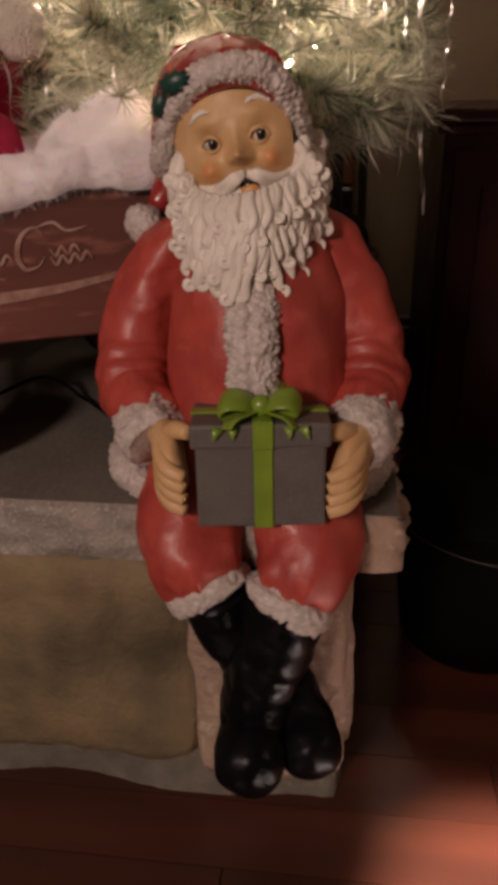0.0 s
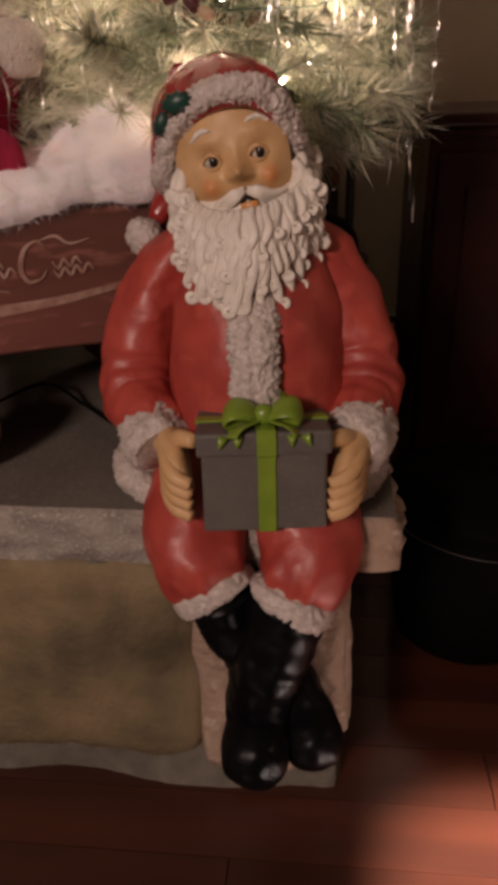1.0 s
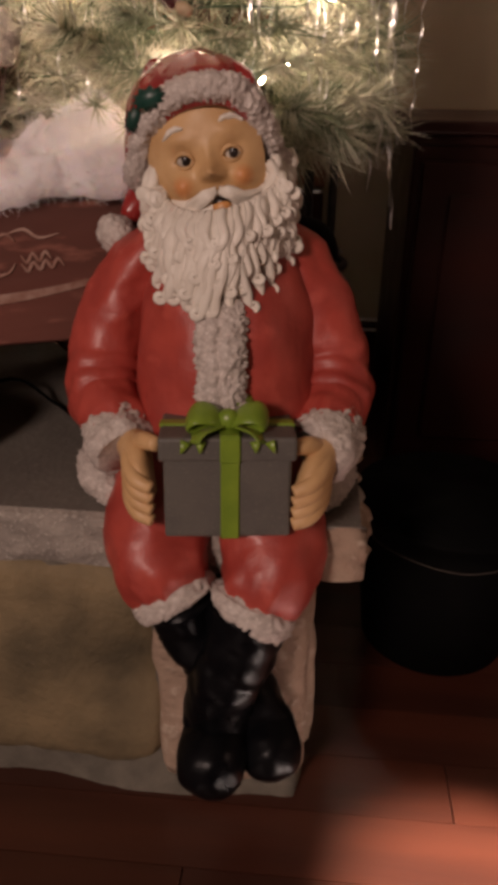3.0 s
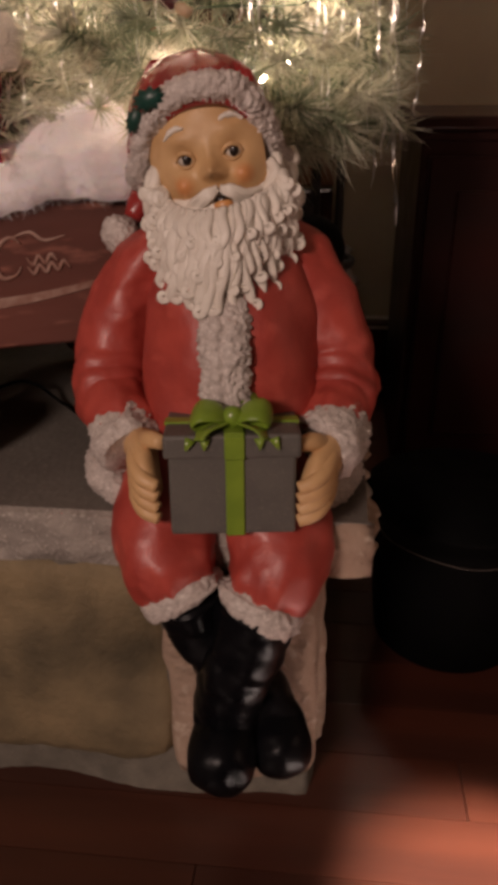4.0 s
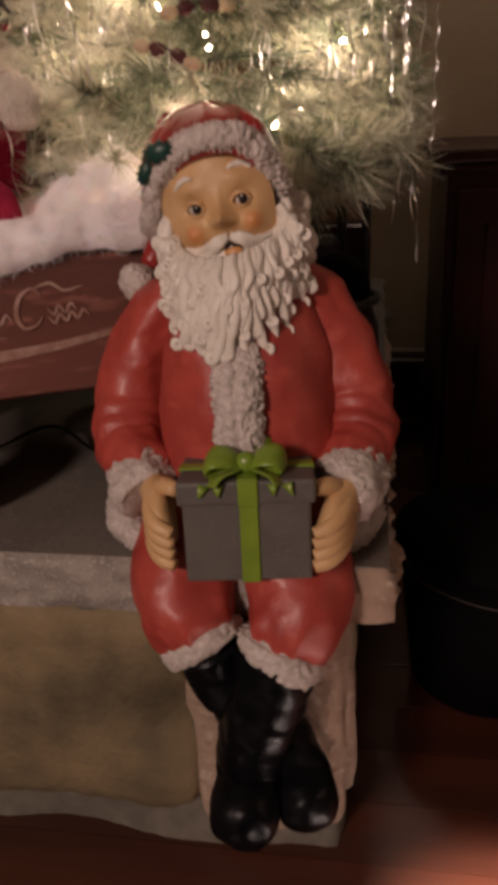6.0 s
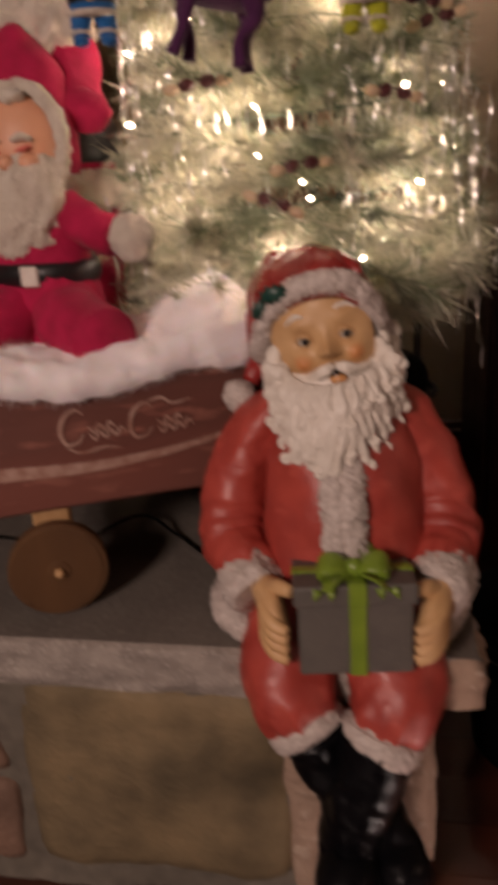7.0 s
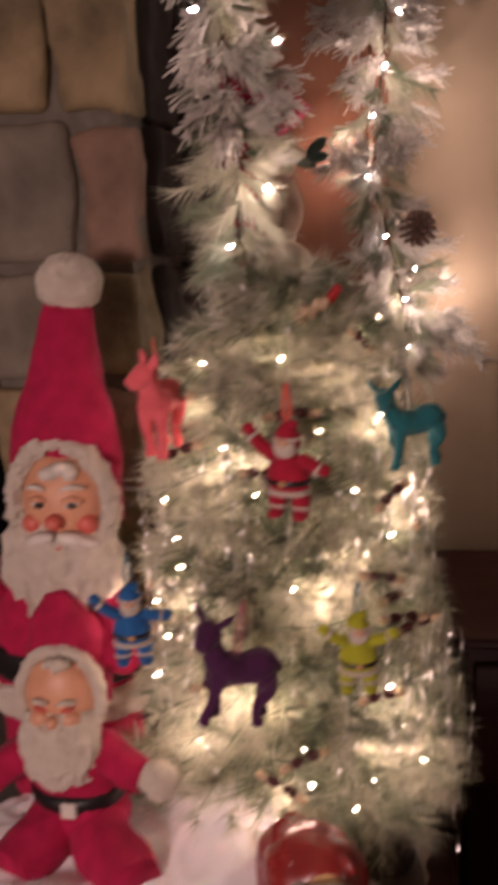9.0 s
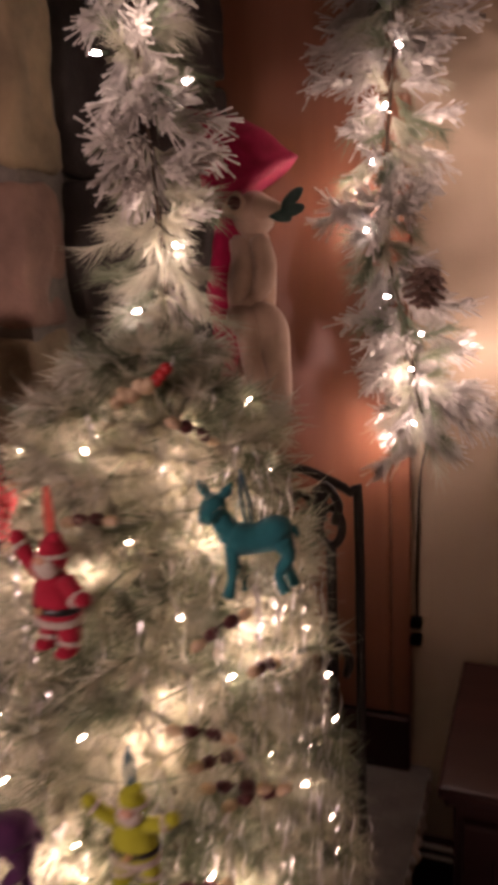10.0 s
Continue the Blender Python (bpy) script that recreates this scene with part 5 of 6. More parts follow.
# ---- flocked ornaments ----
def deer(turned=0.0):
    """A young deer, looking to -x with its head turned, about 0.12 high, hung by a ribbon; centred on its body."""
    g = Geo()
    g.tube([(-0.034, 0, 0.008), (-0.024, 0, 0.006), (0.002, 0, 0.004), (0.026, 0, 0.009), (0.037, 0, 0.004)], [(0.011, 0.012), (0.0185, 0.0205), (0.0170, 0.0180), (0.0190, 0.0215), (0.008, 0.010)], 20, 0, 6)
    g.tube([(-0.026, 0, 0.010), (-0.034, 0, 0.024), (-0.040, 0, 0.038)], [0.0160, 0.0130, 0.0115], 16, 0, 5)
    hc = Vector((-0.042, 0, 0.044))
    rz = Matrix.Rotation(radians(turned), 3, "Z")
    H = lambda a, b, c: hc + rz @ Vector((a, b, c))
    g.tube([H(0.008, 0, 0.002), H(0.000, 0, 0.002), H(-0.012, 0, -0.004), H(-0.021, 0, -0.009)], [0.010, 0.0150, 0.0115, 0.0075], 16, 0, 5)
    for s in (-1, 1):
        g.tube([H(0.002, s * 0.007, 0.009), H(0.004, s * 0.016, 0.019), H(0.004, s * 0.023, 0.029)], [(0.004, 0.003), (0.0075, 0.0035), (0.001, 0.001)], 10, 0, 5)
        g.tube([(-0.026, s * 0.008, 0.002), (-0.028, s * 0.009, -0.020), (-0.025 + s * 0.006, s * 0.009, -0.040), (-0.027 + s * 0.009, s * 0.009, -0.058)], [0.0105, 0.0068, 0.0056, 0.0068], 12, 0, 5)
        g.tube([(0.027, s * 0.009, 0.004), (0.034, s * 0.010, -0.016), (0.028 + s * 0.005, s * 0.010, -0.036), (0.033 + s * 0.006, s * 0.010, -0.058)], [0.0140, 0.0082, 0.0058, 0.0068], 12, 0, 5)
    g.tube([(0.036, 0, 0.014), (0.044, 0, 0.010), (0.047, 0, 0.002)], [0.0045, 0.0045, 0.002], 10, 0, 4)
    for s in (-1, 1):
        g.tube([(-0.006 + s * 0.002, 0, 0.014), (-0.008 + s * 0.004, 0, 0.05), (-0.010, 0, 0.085)], [(0.0025, 0.0006)] * 3, 6, 1, 3)
    return g


def elf(arms):
    """A small flocked figure with raised or spread arms, about 0.13 high, hung by a ribbon."""
    g = Geo()
    g.tube([(0, 0, -0.030), (0, 0, -0.018), (0, 0, 0.004), (0, 0, 0.022)], [(0.022, 0.018), (0.025, 0.021), (0.022, 0.018), (0.010, 0.010)], 18, 0, 4, flat=(0, 1, 0))
    g.tube([(0, 0, -0.022), (0, 0, -0.019), (0, 0, -0.014), (0, 0, -0.011)], [(0.0235, 0.0195), (0.0262, 0.022), (0.0262, 0.022), (0.0235, 0.0195)], 20, 3, 1, flat=(0, 1, 0))
    g.tube([(0, 0, -0.036), (0, 0, -0.034), (0, 0, -0.029), (0, 0, -0.027)], [(0.022, 0.018), (0.0262, 0.022), (0.0262, 0.022), (0.022, 0.018)], 22, 2, 1, flat=(0, 1, 0))
    g.ball((0, -0.022, -0.0165), (0.005, 0.003, 0.005), (0, 0, 0), 4, 8)
    for s in (-1, 1):
        g.tube([(s * 0.010, 0, -0.026), (s * 0.014, 0, -0.044), (s * 0.014, -0.002, -0.060)], [0.0125, 0.011, 0.009], 12, 0, 4)
        g.ball((s * 0.015, -0.006, -0.064), (0.009, 0.013, 0.007), (0, 0, 0), 0, 12)
        g.tube([(s * 0.014, 0, -0.053), (s * 0.014, -0.001, -0.057)], [0.0125, 0.0120], 14, 2, 1)
        up = arms[0] if s < 0 else arms[1]
        g.tube([(s * 0.016, 0, 0.014), (s * 0.030, -0.004, 0.014 + up * 0.5), (s * 0.040, -0.006, 0.014 + up)], [0.0095, 0.009, 0.0085], 12, 0, 4)
        g.tube([(s * 0.0375, -0.0055, 0.014 + up * 0.92), (s * 0.0405, -0.006, 0.014 + up * 1.02)], [0.0105, 0.0102], 14, 2, 1)
        g.ball((s * 0.044, -0.006, 0.017 + up * 1.15), 0.0085, (0, 0, 0), 0, 12)
    g.ball((0, -0.002, 0.036), (0.015, 0.015, 0.017), (0, 0, 0), 0, 16)
    g.ball((0, -0.009, 0.031), (0.0135, 0.011, 0.0155), (0, 0, 0), 2, 16, disp=(200, 0.002))
    g.ball((0, -0.0145, 0.037), (0.0085, 0.0065, 0.0065), (0, 0, 0), 5, 12)
    g.tube([(0, 0.001, 0.040), (0, 0.001, 0.050), (0.004, 0.001, 0.059), (0.011, 0, 0.061)], [0.0165, 0.0125, 0.0075, 0.004], 16, 0, 5)
    g.tube([(0, 0.001, 0.040), (0, 0.001, 0.044)], [0.0172, 0.0166], 20, 2, 1)
    for s in (-1, 1):
        g.tube([(s * 0.002, 0, 0.062), (s * 0.004, 0, 0.085), (0, 0, 0.115)], [(0.0025, 0.0006)] * 3, 6, 1, 3)
    return g


def hang(name, g, mats, at, turn, size, label, category, tilt=0, wide=1.0):
    body, ribbon = g.parted(1)
    ob = new(name, body.mesh(name, mats))
    part_ob = new("ribbon", ribbon.mesh("ribbon", mats))
    part_ob.parent = ob
    ob.matrix_basis = Matrix.Translation(at) @ Matrix.Rotation(radians(turn), 4, "Z") @ Matrix.Rotation(radians(tilt), 4, "Y") @ Matrix.Diagonal((size * wide, size * 1.1, size, 1))
    return tagged(ob, label, category, "ornaments on the tree")


RIB_P = flocked("pink_ribbon", (0.60, 0.10, 0.22), (0.5, 0.08, 0.18))
RIB_R = flocked("coral_ribbon", (0.75, 0.16, 0.10), (0.65, 0.12, 0.08))
RIB_B = flocked("grey_blue_ribbon", (0.10, 0.20, 0.24), (0.08, 0.16, 0.2))
hang("deer_ornament", deer(52), [M_PURPLE, RIB_P], (-0.141, 0.768, 1.024), 24, 1.05, "dark purple flocked deer ornament hanging from a pink ribbon", "ornament", 12)
hang("deer_ornament", deer(60), [M_TEAL, RIB_B], (0.067, 0.958, 1.270), 20, 0.90, "teal flocked deer ornament at the edge of the tree", "ornament", -3)
hang("deer_ornament", deer(-50), [M_PINK, RIB_R], (-0.258, 0.935, 1.305), 86, 1.06, "coral pink flocked deer ornament hanging among the branches", "ornament")
SKIN_O = mat("painted_ornament_face", (0.62, 0.36, 0.24), None, 0.6, bump=0.05)
for at, m, turn, size, arms, rib, word in (((-0.083, 0.828, 1.254), M_RED, -18, 0.86, (0.030, -0.012), RIB_R, "red"), ((-0.286, 0.825, 1.052), M_BLUE, 14, 0.80, (0.026, -0.006), RIB_B, "blue"), ((-0.005, 0.805, 1.036), M_LIME, 6, 0.76, (0.020, 0.012), RIB_B, "lime green")):
    hang("figure_ornament", elf(arms), [m, rib, M_PLUSH, M_BELT, M_BEAD, SKIN_O], at, turn, size, word + " flocked little figure ornament with white beard and belt", "ornament", 0, 1.2)

# ---- flocked garland strands ----
def garland(name, pts, rad, seed, label, bulbs, bare=0.0, sprays=()):
    r = random.Random(seed)
    base = Vector(pts[-1])
    th = thing(name, base, label, "garland", "garlands beside the panel")
    q = [Vector(p) for p in spline(pts, 8)]
    g = Geo()
    g.tube(q, [0.003] * len(q), 6, 0, 1)
    part("stem", g, M_TWIG, th)
    g = Geo()
    shoots = [(Vector(a), Vector(b), 0) for a, b in sprays]
    for i in range(len(q) - 1):
        t = (q[i + 1] - q[i]).normalized()
        for k in range(7):
            a = q[i].lerp(q[i + 1], r.random())
            u = t.orthogonal().normalized()
            u.rotate(Matrix.Rotation(r.uniform(0, 6.28), 3, t))
            b = a + (u * r.uniform(0.7, 1.1) + t * r.uniform(-0.4, 1.1)).normalized() * (rad * r.uniform(0.35, 1.0))
            luck = r.random()
            shoots.append((a, b, 0 if luck < (0.58 if a.z > bare else 0.06) else (1 if luck < 0.82 else 2)))
    for a, b, mi in shoots:
        if mi:
            needle_rows(g, a.lerp(b, 0.2), b, 70, 0.054, 0, r, mi, 0.55, 0.25, 0.0011)
            continue
        needle_rows(g, a.lerp(b, 0.25), b, 46, 0.046, 0, r, 0, 0.62, 0.25, 0.0016, True)
        # snow caked on the spray, in blunt fingers
        for f in range(5):
            c = a.lerp(b, r.uniform(0.5, 1.0))
            d = (b - a).normalized() + Vector((r.uniform(-0.6, 0.6), r.uniform(-0.6, 0.6), r.uniform(-0.7, 0.3)))
            e = c + d.normalized() * r.uniform(0.016, 0.034)
            g.tube([c, c.lerp(e, 0.6), e], [0.0035, 0.0056, 0.0034], 7, 0, 2, disp=(110, 0.005))
    nd = part("needles", g, [M_FLOCK, M_NEEDLE, M_NEEDLE_D], th)
    nd["kind"] = "stuff"
    for k, p in enumerate(bulbs):
        ob = new("bulb", GB)
        ob.parent = th
        ob.matrix_basis = Matrix.Translation(Vector(p) - base) @ Vector((r.uniform(-1, 1), -0.8, r.uniform(-0.4, 0.8))).to_track_quat("Z", "Y").to_matrix().to_4x4()
    return th


GB = bulb_mesh("garland_bulb", M_BULB_W, 0.010)
LB = [(-0.235, 1.255, 1.845), (-0.13, 1.27, 1.80), (-0.20, 1.25, 1.50), (-0.15, 1.26, 1.58), (-0.125, 1.27, 1.95), (-0.21, 1.25, 1.42), (-0.27, 1.26, 2.02), (-0.17, 1.25, 2.14)]
RB = [(0.085, 1.735, 1.930), (0.045, 1.74, 1.83), (0.015, 1.74, 1.62), (0.065, 1.74, 1.50), (0.035, 1.88, 1.205), (0.10, 1.74, 1.26), (0.09, 1.75, 1.36), (0.02, 1.75, 1.74), (0.04, 1.75, 2.08), (0.12, 1.74, 1.43)]
garland("pine_garland", [(-0.23, 1.31, 2.58), (-0.225, 1.31, 2.2), (-0.22, 1.31, 1.9), (-0.20, 1.305, 1.65), (-0.19, 1.30, 1.43)], 0.112, 61, "snow-flocked pine garland strand hanging beside the stones, lit bulbs", LB, 1.68)
garland("pine_garland", [(0.02, 1.80, 2.58), (0.045, 1.80, 2.2), (0.055, 1.80, 1.95), (0.035, 1.80, 1.65), (0.085, 1.80, 1.40), (0.115, 1.80, 1.22)], 0.125, 62, "snow-flocked pine garland strand hanging on the wall, lit bulbs", RB, 0.0,
        [((0.09, 1.80, 1.34), (0.22 + 0.012 * k, 1.79 - 0.02 * (k % 3), 1.31 - 0.022 * k)) for k in range(5)] + [((0.06, 1.80, 1.98), (-0.09, 1.78, 1.90 + 0.03 * k)) for k in range(3)] + [((0.06, 1.80, 2.00), (0.20, 1.78, 1.98 + 0.04 * k)) for k in range(3)])
# bulbs' light; lamps away from any bulb are added for panel, wall, spray
for p, watts in (((-0.16, 1.25, 1.86), 0.45), (LB[3], 0.5), (RB[1], 0.6), (RB[4], 1.6), (RB[6], 0.5), ((-0.03, 1.84, 1.70), 1.5), ((0.16, 1.83, 1.78), 0.6), ((0.20, 1.88, 1.38), 1.0), ((0.16, 1.70, 1.36), 0.7)):
    lamp("garland_bulb_and_fill", "POINT", (p[0], p[1] - 0.03, p[2]), (p[0], p[1], 0), watts, (1.0, 0.80, 0.63), 0.045)


def pine_cone():
    g = Geo()
    g.tube([(0, 0, -0.035), (0, 0, 0), (0, 0, 0.032)], [0.006, 0.008, 0.003], 10, 0, 3)
    for i in range(8):
        z = -0.032 + 0.0088 * i
        R = 0.040 * math.sin(math.pi * (0.16 + 0.78 * i / 8)) ** 0.8
        n = 7
        for k in range(n):
            a = 2 * math.pi * (k + 0.5 * (i % 2)) / n
            d = Vector((math.cos(a), math.sin(a), -0.30))
            s = Vector((-math.sin(a), math.cos(a), 0))
            p = Vector((0, 0, z))
            vs = [p + d * 0.006 - s * 0.003, p + d * 0.006 + s * 0.003, p + d * R + s * 0.0065 + Vector((0, 0, 0.002)), p + d * (R + 0.004), p + d * R - s * 0.0065 + Vector((0, 0, 0.002))]
            lo = [v - Vector((0, 0, 0.0022)) for v in vs]
            m = len(vs)
            g.add(vs + lo, [[0, 1, 2, 3, 4], [9, 8, 7, 6, 5]] + [[j, j + m, (j + 1) % m + m, (j + 1) % m] for j in range(m)], 0, False)
    return g


cone = solid("pine_cone", pine_cone(), M_CONE, (0, 0, 0), "brown pine cone with pale scale tips in the garland", "pine cone", "pine cones")
for k, m in enumerate((pose(0.125, 1.735, 1.520, 20, 10, 0), pose(-0.120, 1.25, 1.950, 70, 20, 40))):
    if k == 0:
        cone.matrix_basis = m
    else:
        copy_thing(cone, m)


# ---- hanging plush mouse in a red cap ----
def mouse():
    g = Geo()
    x, y = -0.165, 1.62
    RED, TAN, DARKG, GREY = range(4)
    # long red cap and cape: a thin cone, folded
    g.tube([(-0.305, y, 1.850), (-0.255, y, 1.815), (-0.205, y, 1.770), (-0.160, y, 1.712)], [(0.006, 0.006), (0.036, 0.024), (0.070, 0.04), (0.096, 0.046)], 28, RED, 7, disp=(16, 0.010))
    g.tube([(-0.195, y + 0.01, 1.68), (-0.215, y, 1.58), (-0.222, y, 1.48), (-0.230, y, 1.36)], [(0.030, 0.022), (0.045, 0.026), (0.040, 0.022), (0.012, 0.010)], 20, RED, 6, disp=(18, 0.012))
    g.ball((-0.165, y - 0.005, 1.655), (0.040, 0.036, 0.042), (0, 20, 0), TAN, 22)
    g.tube([(-0.150, y - 0.02, 1.665), (-0.122, y - 0.025, 1.662), (-0.105, y - 0.026, 1.660)], [0.028, 0.016, 0.008], 16, TAN, 4)
    g.ball((-0.192, y - 0.036, 1.672), (0.024, 0.008, 0.024), (0, 0, 0), TAN, 16)
    g.ball((-0.188, y - 0.042, 1.674), (0.013, 0.005, 0.013), (0, 0, 0), GREY, 12)
    for k, (dx, dz, a) in enumerate(((0.03, 0.02, 40), (0.005, -0.006, -20), (0.028, 0.000, 10))):
        g.ball((-0.115 + dx, y - 0.03, 1.655 + dz), (0.026, 0.005, 0.011), (0, -a, 0), DARKG, 12)
    g.tube([(-0.175, y, 1.62), (-0.175, y, 1.56), (-0.178, y, 1.50), (-0.18, y, 1.45)], [0.034, 0.045, 0.046, 0.035], 20, TAN, 5)
    for s, dx in ((-1, -0.012), (1, 0.028)):
        g.tube([(x + dx - 0.01, y - 0.03, 1.61), (x + dx + 0.004, y - 0.045, 1.565), (x + dx, y - 0.05, 1.53), (x + dx - 0.012, y - 0.05, 1.505)], [0.018, 0.021, 0.019, 0.010], 16, TAN, 5)
        g.tube([(x + dx - 0.02, y - 0.02, 1.48), (x + dx + 0.012, y - 0.045, 1.455), (x + dx + 0.020, y - 0.045, 1.39), (x + dx + 0.026, y - 0.04, 1.32), (x + dx + 0.030, y - 0.045, 1.292)], [0.026, 0.030, 0.026, 0.019, 0.012], 18, TAN, 5)
    g.tube([(-0.185, y, 1.36), (-0.180, y - 0.02, 1.27), (-0.165, y - 0.03, 1.20)], [0.020, 0.024, 0.012], 14, TAN, 4)
    return g


M_TAN = mat("tan_knit_fabric", (0.58, 0.42, 0.30), (0.50, 0.35, 0.25), 0.9, scale=40, bump=0.5, bscale=500, sheen=0.3)
solid("plush_mouse", mouse(), [M_FELT, M_TAN, M_HOLLY, M_BERRY], (-0.17, 1.62, 1.45), "tan plush mouse with long red cap hanging in the garland", "doll")

# ---- wrought-iron fire tool rack ----
rack = thing("fire_tool_rack", (0.0, 1.37, SLAB_Z), "black wrought-iron fire tool rack with arched top", "tool rack")
RX0, RX1, RY = -0.105, 0.077, 1.37
g = Geo()
arch = [(RX1, RY, SLAB_Z + 0.03), (RX1, RY, 0.8), (RX1, RY, 1.19), (RX1 - 0.012, RY, 1.212), (RX1 - 0.05, RY, 1.232), (-0.014, RY, 1.245), (RX0 + 0.05, RY, 1.240), (RX0 + 0.012, RY, 1.215), (RX0, RY, 1.19), (RX0, RY, 0.8), (RX0, RY, SLAB_Z + 0.03)]
g.tube(arch, [(0.0075, 0.0055)] * len(arch), 8, 0, 3, flat=(0, 1, 0))
part("arch_frame", g, M_IRON, rack)
g = Geo()
g.box((-0.014, RY, SLAB_Z + 0.018), (0.23, 0.12, 0.03), bevel=0.006)
part("base_plate", g, M_IRON, rack)
for k, x in enumerate((-0.060, -0.010, 0.036)):
    g = Geo()
    top = 1.17 - 0.02 * k
    g.tube([(x, RY - 0.01, 0.45), (x, RY - 0.01, 0.9), (x, RY - 0.012, top)], [0.0085, 0.0075, 0.008], 10, 0, 2)
    loop = [(x + 0.018 * math.sin(a), RY - 0.012, top + 0.03 - 0.03 * math.cos(a)) for a in [2 * math.pi * j / 10 for j in range(10)]]
    g.tube(loop, [0.0065] * 10, 10, 0, 3, closed=True)
    tool = part("fire_tool", g, M_IRON, rack)
    g = Geo()
    if k == 1:
        g.box((x, RY - 0.01, 0.50), (0.085, 0.05, 0.15), bevel=0.012, disp=(30, 0.004), cuts=2)
    else:
        g.tube([(x, RY - 0.01, 0.52), (x, RY - 0.01, 0.44), (x + 0.02, RY - 0.01, 0.42)], [0.010, 0.014, 0.004], 10, 0, 3)
    part("tool_head", g, M_IRON, tool)
for x, z in ((0.032, 1.196), (-0.045, 1.206), (0.046, 0.945)):
    g = Geo()
    g.tube([(x - 0.010, RY - 0.012, z - 0.030), (x - 0.016, RY - 0.014, z), (x, RY - 0.016, z + 0.028), (x + 0.017, RY - 0.014, z), (x + 0.010, RY - 0.012, z - 0.030)], [(0.010, 0.006), (0.017, 0.007), (0.019, 0.007), (0.017, 0.007), (0.009, 0.006)], 10, 0, 5)
    part("leaf_scroll", g, M_IRON, rack)

# ---- iron kettle behind the figurine ----
kettle = thing("iron_kettle", (0.045, 1.16, SLAB_Z), "black cast-iron kettle with domed lid on the slab", "kettle")
KX, KY = 0.035, 1.17
g = Geo()
g.tube([(KX, KY, SLAB_Z), (KX, KY, SLAB_Z + 0.02), (KX, KY, SLAB_Z + 0.07), (KX, KY, SLAB_Z + 0.12), (KX, KY, SLAB_Z + 0.135)], [0.045, 0.058, 0.066, 0.055, 0.052], 30, 0, 4)
part("pot", g, M_IRON, kettle)
g = Geo()
g.ball((KX, KY, SLAB_Z + 0.150), (0.052, 0.052, 0.052), (0, 0, 0), 0, 26)
part("lid", g, M_BLACK, kettle)
g = Geo()
ring = [(KX + 0.062 * math.cos(a), KY + 0.062 * math.sin(a), SLAB_Z + 0.135) for a in [2 * math.pi * j / 18 for j in range(18)]]
g.tube(ring, [0.006] * 18, 8, 0, 3, closed=True)
part("rim", g, M_IRON, kettle)

# ---- wall cord and socket ----
cord = thing("wall_outlet", (0.078, 1.945, 0.72), "wall outlet with plugged cord from the garland", "outlet")
g = Geo()
g.tube([(0.105, 1.93, 1.20), (0.085, 1.938, 1.08), (0.080, 1.938, 0.9), (0.080, 1.935, 0.76)], [0.003] * 4, 8, 0, 5)
part("cord", g, M_BLACK, cord)
g = Geo()
g.box((0.082, 1.946, 0.735), (0.045, 0.006, 0.07), bevel=0.002)
part("cover_plate", g, M_WALL, cord)
for z in (0.757, 0.715):
    g = Geo()
    g.box((0.080, 1.926, z), (0.026, 0.028, 0.026), bevel=0.004)
    part("plug", g, M_BLACK, cord)

# ---- dark cabinet ----
cab = thing("cabinet", (0.60, 1.66, 0.0), "dark mahogany cabinet with a moulded top, beside the hearth", "cabinet")
CX0, CX1, CY0, CY1, CZ = 0.200, 1.15, 1.435, 1.875, 0.700
g = Geo()
g.box(((CX0 + CX1) / 2, (CY0 + CY1) / 2, 0.335), (CX1 - CX0 - 0.03, CY1 - CY0 - 0.02, 0.67), bevel=0.004)
body = part("body", g, M_CAB, cab)
g = Geo()
g.box(((CX0 + CX1) / 2, (CY0 + CY1) / 2, CZ - 0.012), (CX1 - CX0 + 0.02, CY1 - CY0 + 0.02, 0.024), bevel=0.007, seg=3)
part("top", g, M_CAB, cab)
g = Geo()
g.box(((CX0 + CX1) / 2, (CY0 + CY1) / 2, CZ - 0.032), (CX1 - CX0, CY1 - CY0, 0.018), bevel=0.005, seg=2)
part("moulding", g, M_CAB, cab)
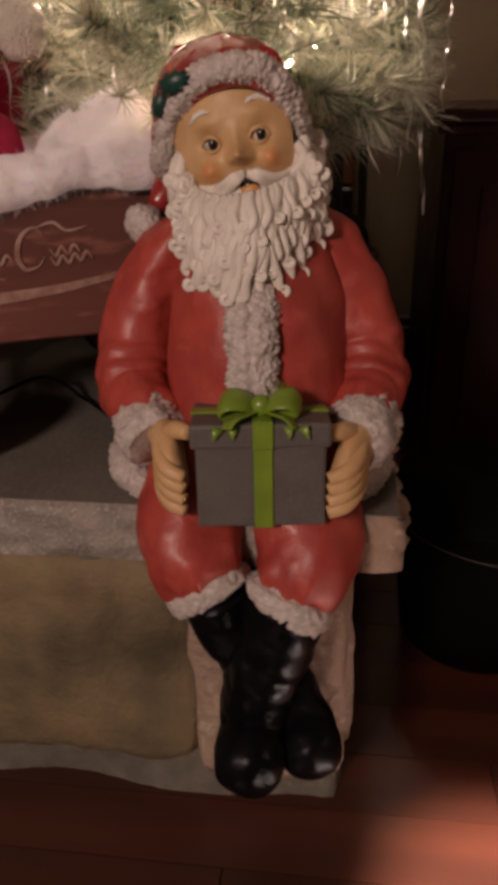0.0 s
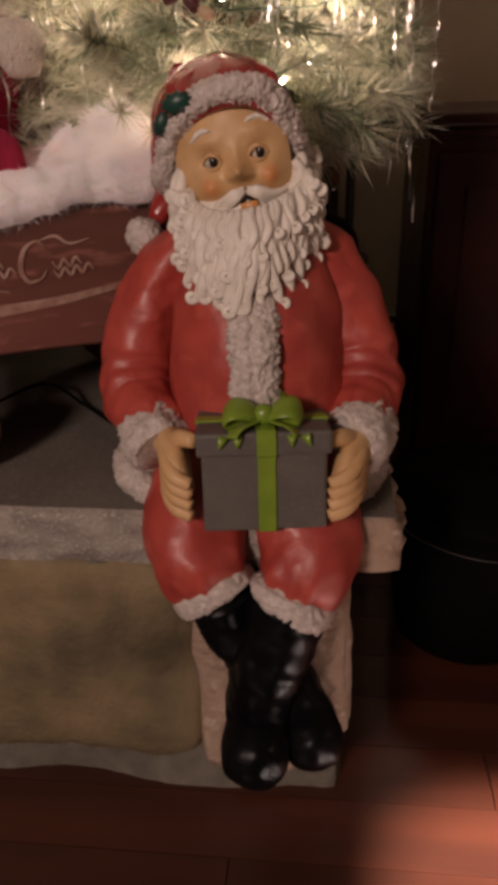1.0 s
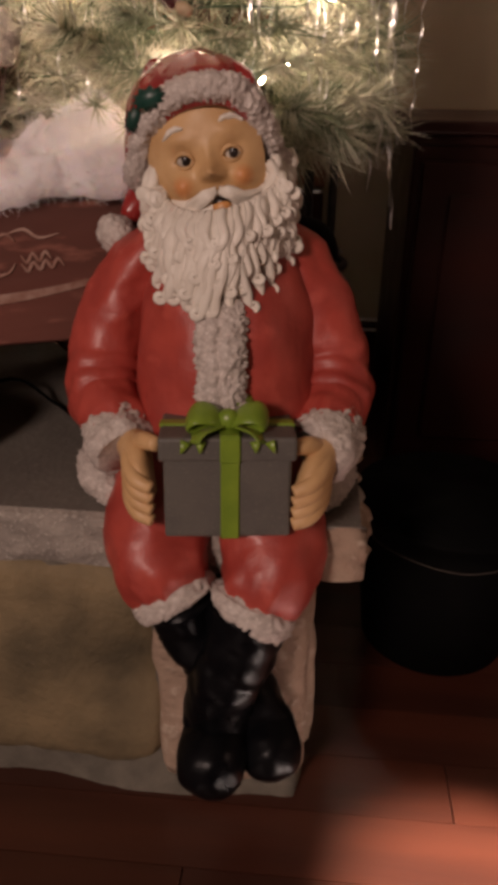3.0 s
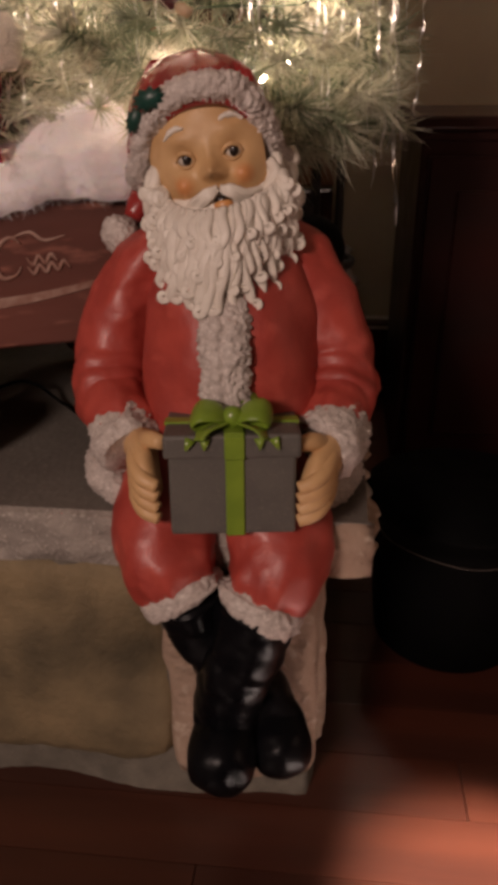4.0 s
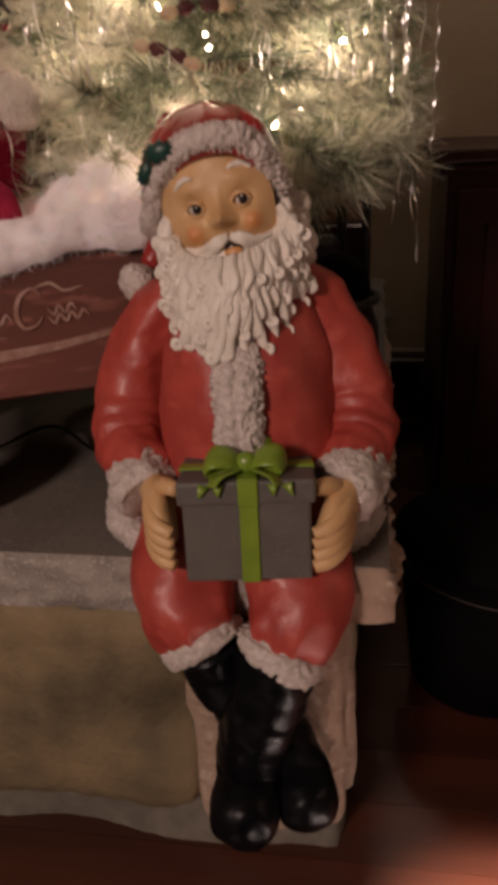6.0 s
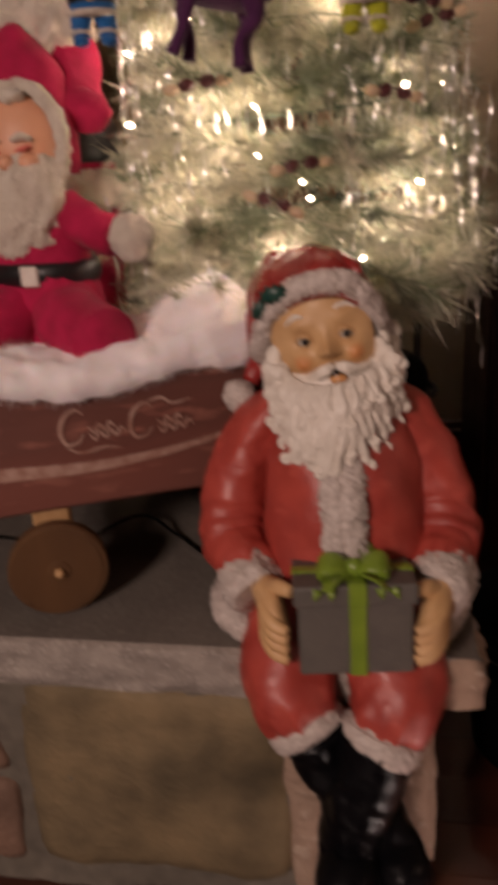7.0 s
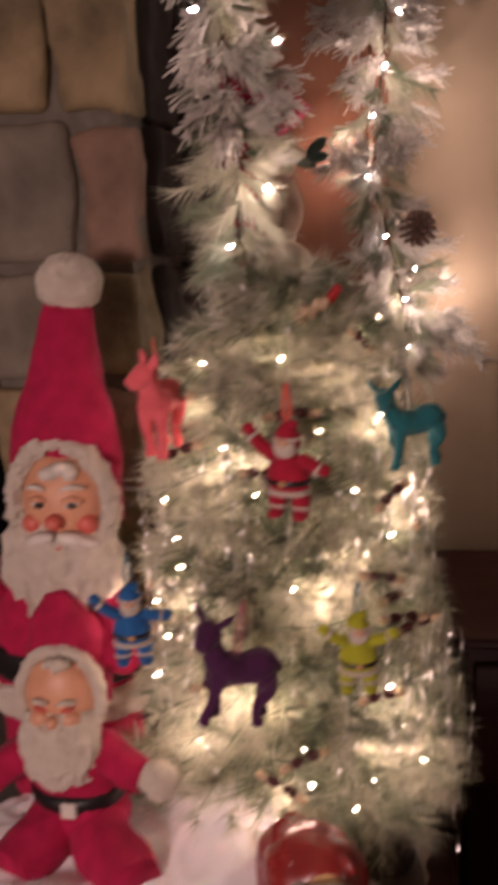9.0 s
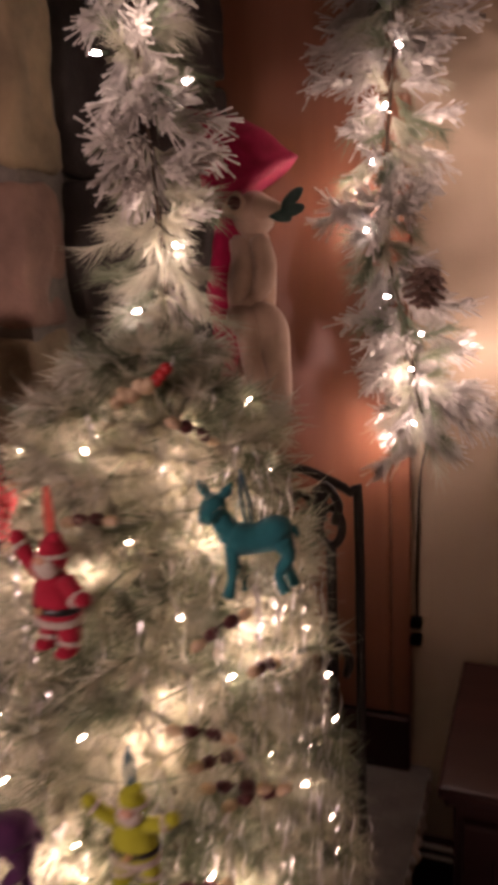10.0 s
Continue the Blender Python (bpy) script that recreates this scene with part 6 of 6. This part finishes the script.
for k in range(2):
    x = CX0 + 0.245 + k * 0.46
    g = Geo()
    g.box((x, CY0 + 0.004, 0.345), (0.43, 0.018, 0.58), bevel=0.004)
    door = part("door", g, M_CAB, cab)
    g = Geo()
    g.box((x, CY0 - 0.007, 0.345), (0.33, 0.010, 0.47), bevel=0.004)
    part("door_panel", g, M_CAB, door)
    g = Geo()
    g.ball((x + (0.19 if k == 0 else -0.19), CY0 - 0.016, 0.40), 0.011, (0, 0, 0), 0, 12)
    part("knob", g, M_IRON, door, "small dark knob")

# ---- black pail ----
pail = thing("pail", (0.262, 0.965, 0.0), "black plastic pail with wire handle standing on the floor", "pail")
PX, PY = 0.262, 0.965
g = Geo()
prof = [(0.0, 0.100), (0.004, 0.106), (0.10, 0.117), (0.20, 0.126), (0.228, 0.128), (0.230, 0.134), (0.240, 0.134), (0.241, 0.127), (0.20, 0.122), (0.02, 0.102), (0.016, 0.01)]
g.tube([(PX, PY, z) for z, _ in prof], [r for _, r in prof], 48, 0, 1)
part("tub", g, M_BLACK, pail)
g = Geo()
g.tube([(PX - 0.131, PY - 0.01, 0.222), (PX - 0.10, PY - 0.10, 0.214), (PX, PY - 0.142, 0.206), (PX + 0.10, PY - 0.10, 0.214), (PX + 0.131, PY - 0.01, 0.222)], [0.0008] * 5, 8, 0, 6)
part("wire_handle", g, M_STRIP, pail, "thin dull wire handle")
for s in (-1, 1):
    g = Geo()
    g.ball((PX + s * 0.132, PY - 0.01, 0.222), (0.008, 0.012, 0.012), (0, 0, 0), 0, 10)
    part("handle_lug", g, M_BLACK, pail)

# ---- floor boards ----
fl = bpy.data.objects["floor"]
BW, BL = 0.083, 1.10


def board_mesh(w, ln):
    g = Geo()
    g.box((0, 0, -0.006), (ln - 0.0016, w - 0.0010, 0.012), bevel=0)
    return g.mesh("board", M_FLOOR)


BOARD = board_mesh(BW, BL)
fr = random.Random(9)
n = 0
for i in range(30):
    y = -0.62 + BW * (i + 0.5)
    off = 0.16 if i == 14 else fr.uniform(0, BL)
    if y > 1.93:
        break
    for k in range(-3, 4):
        x = off + k * BL
        if abs(x) > 2.4:
            continue
        ob = new("board", BOARD)
        ob.parent = fl
        ob.location = Vector((x, y, 0.0)) - BASE[fl]
        n += 1
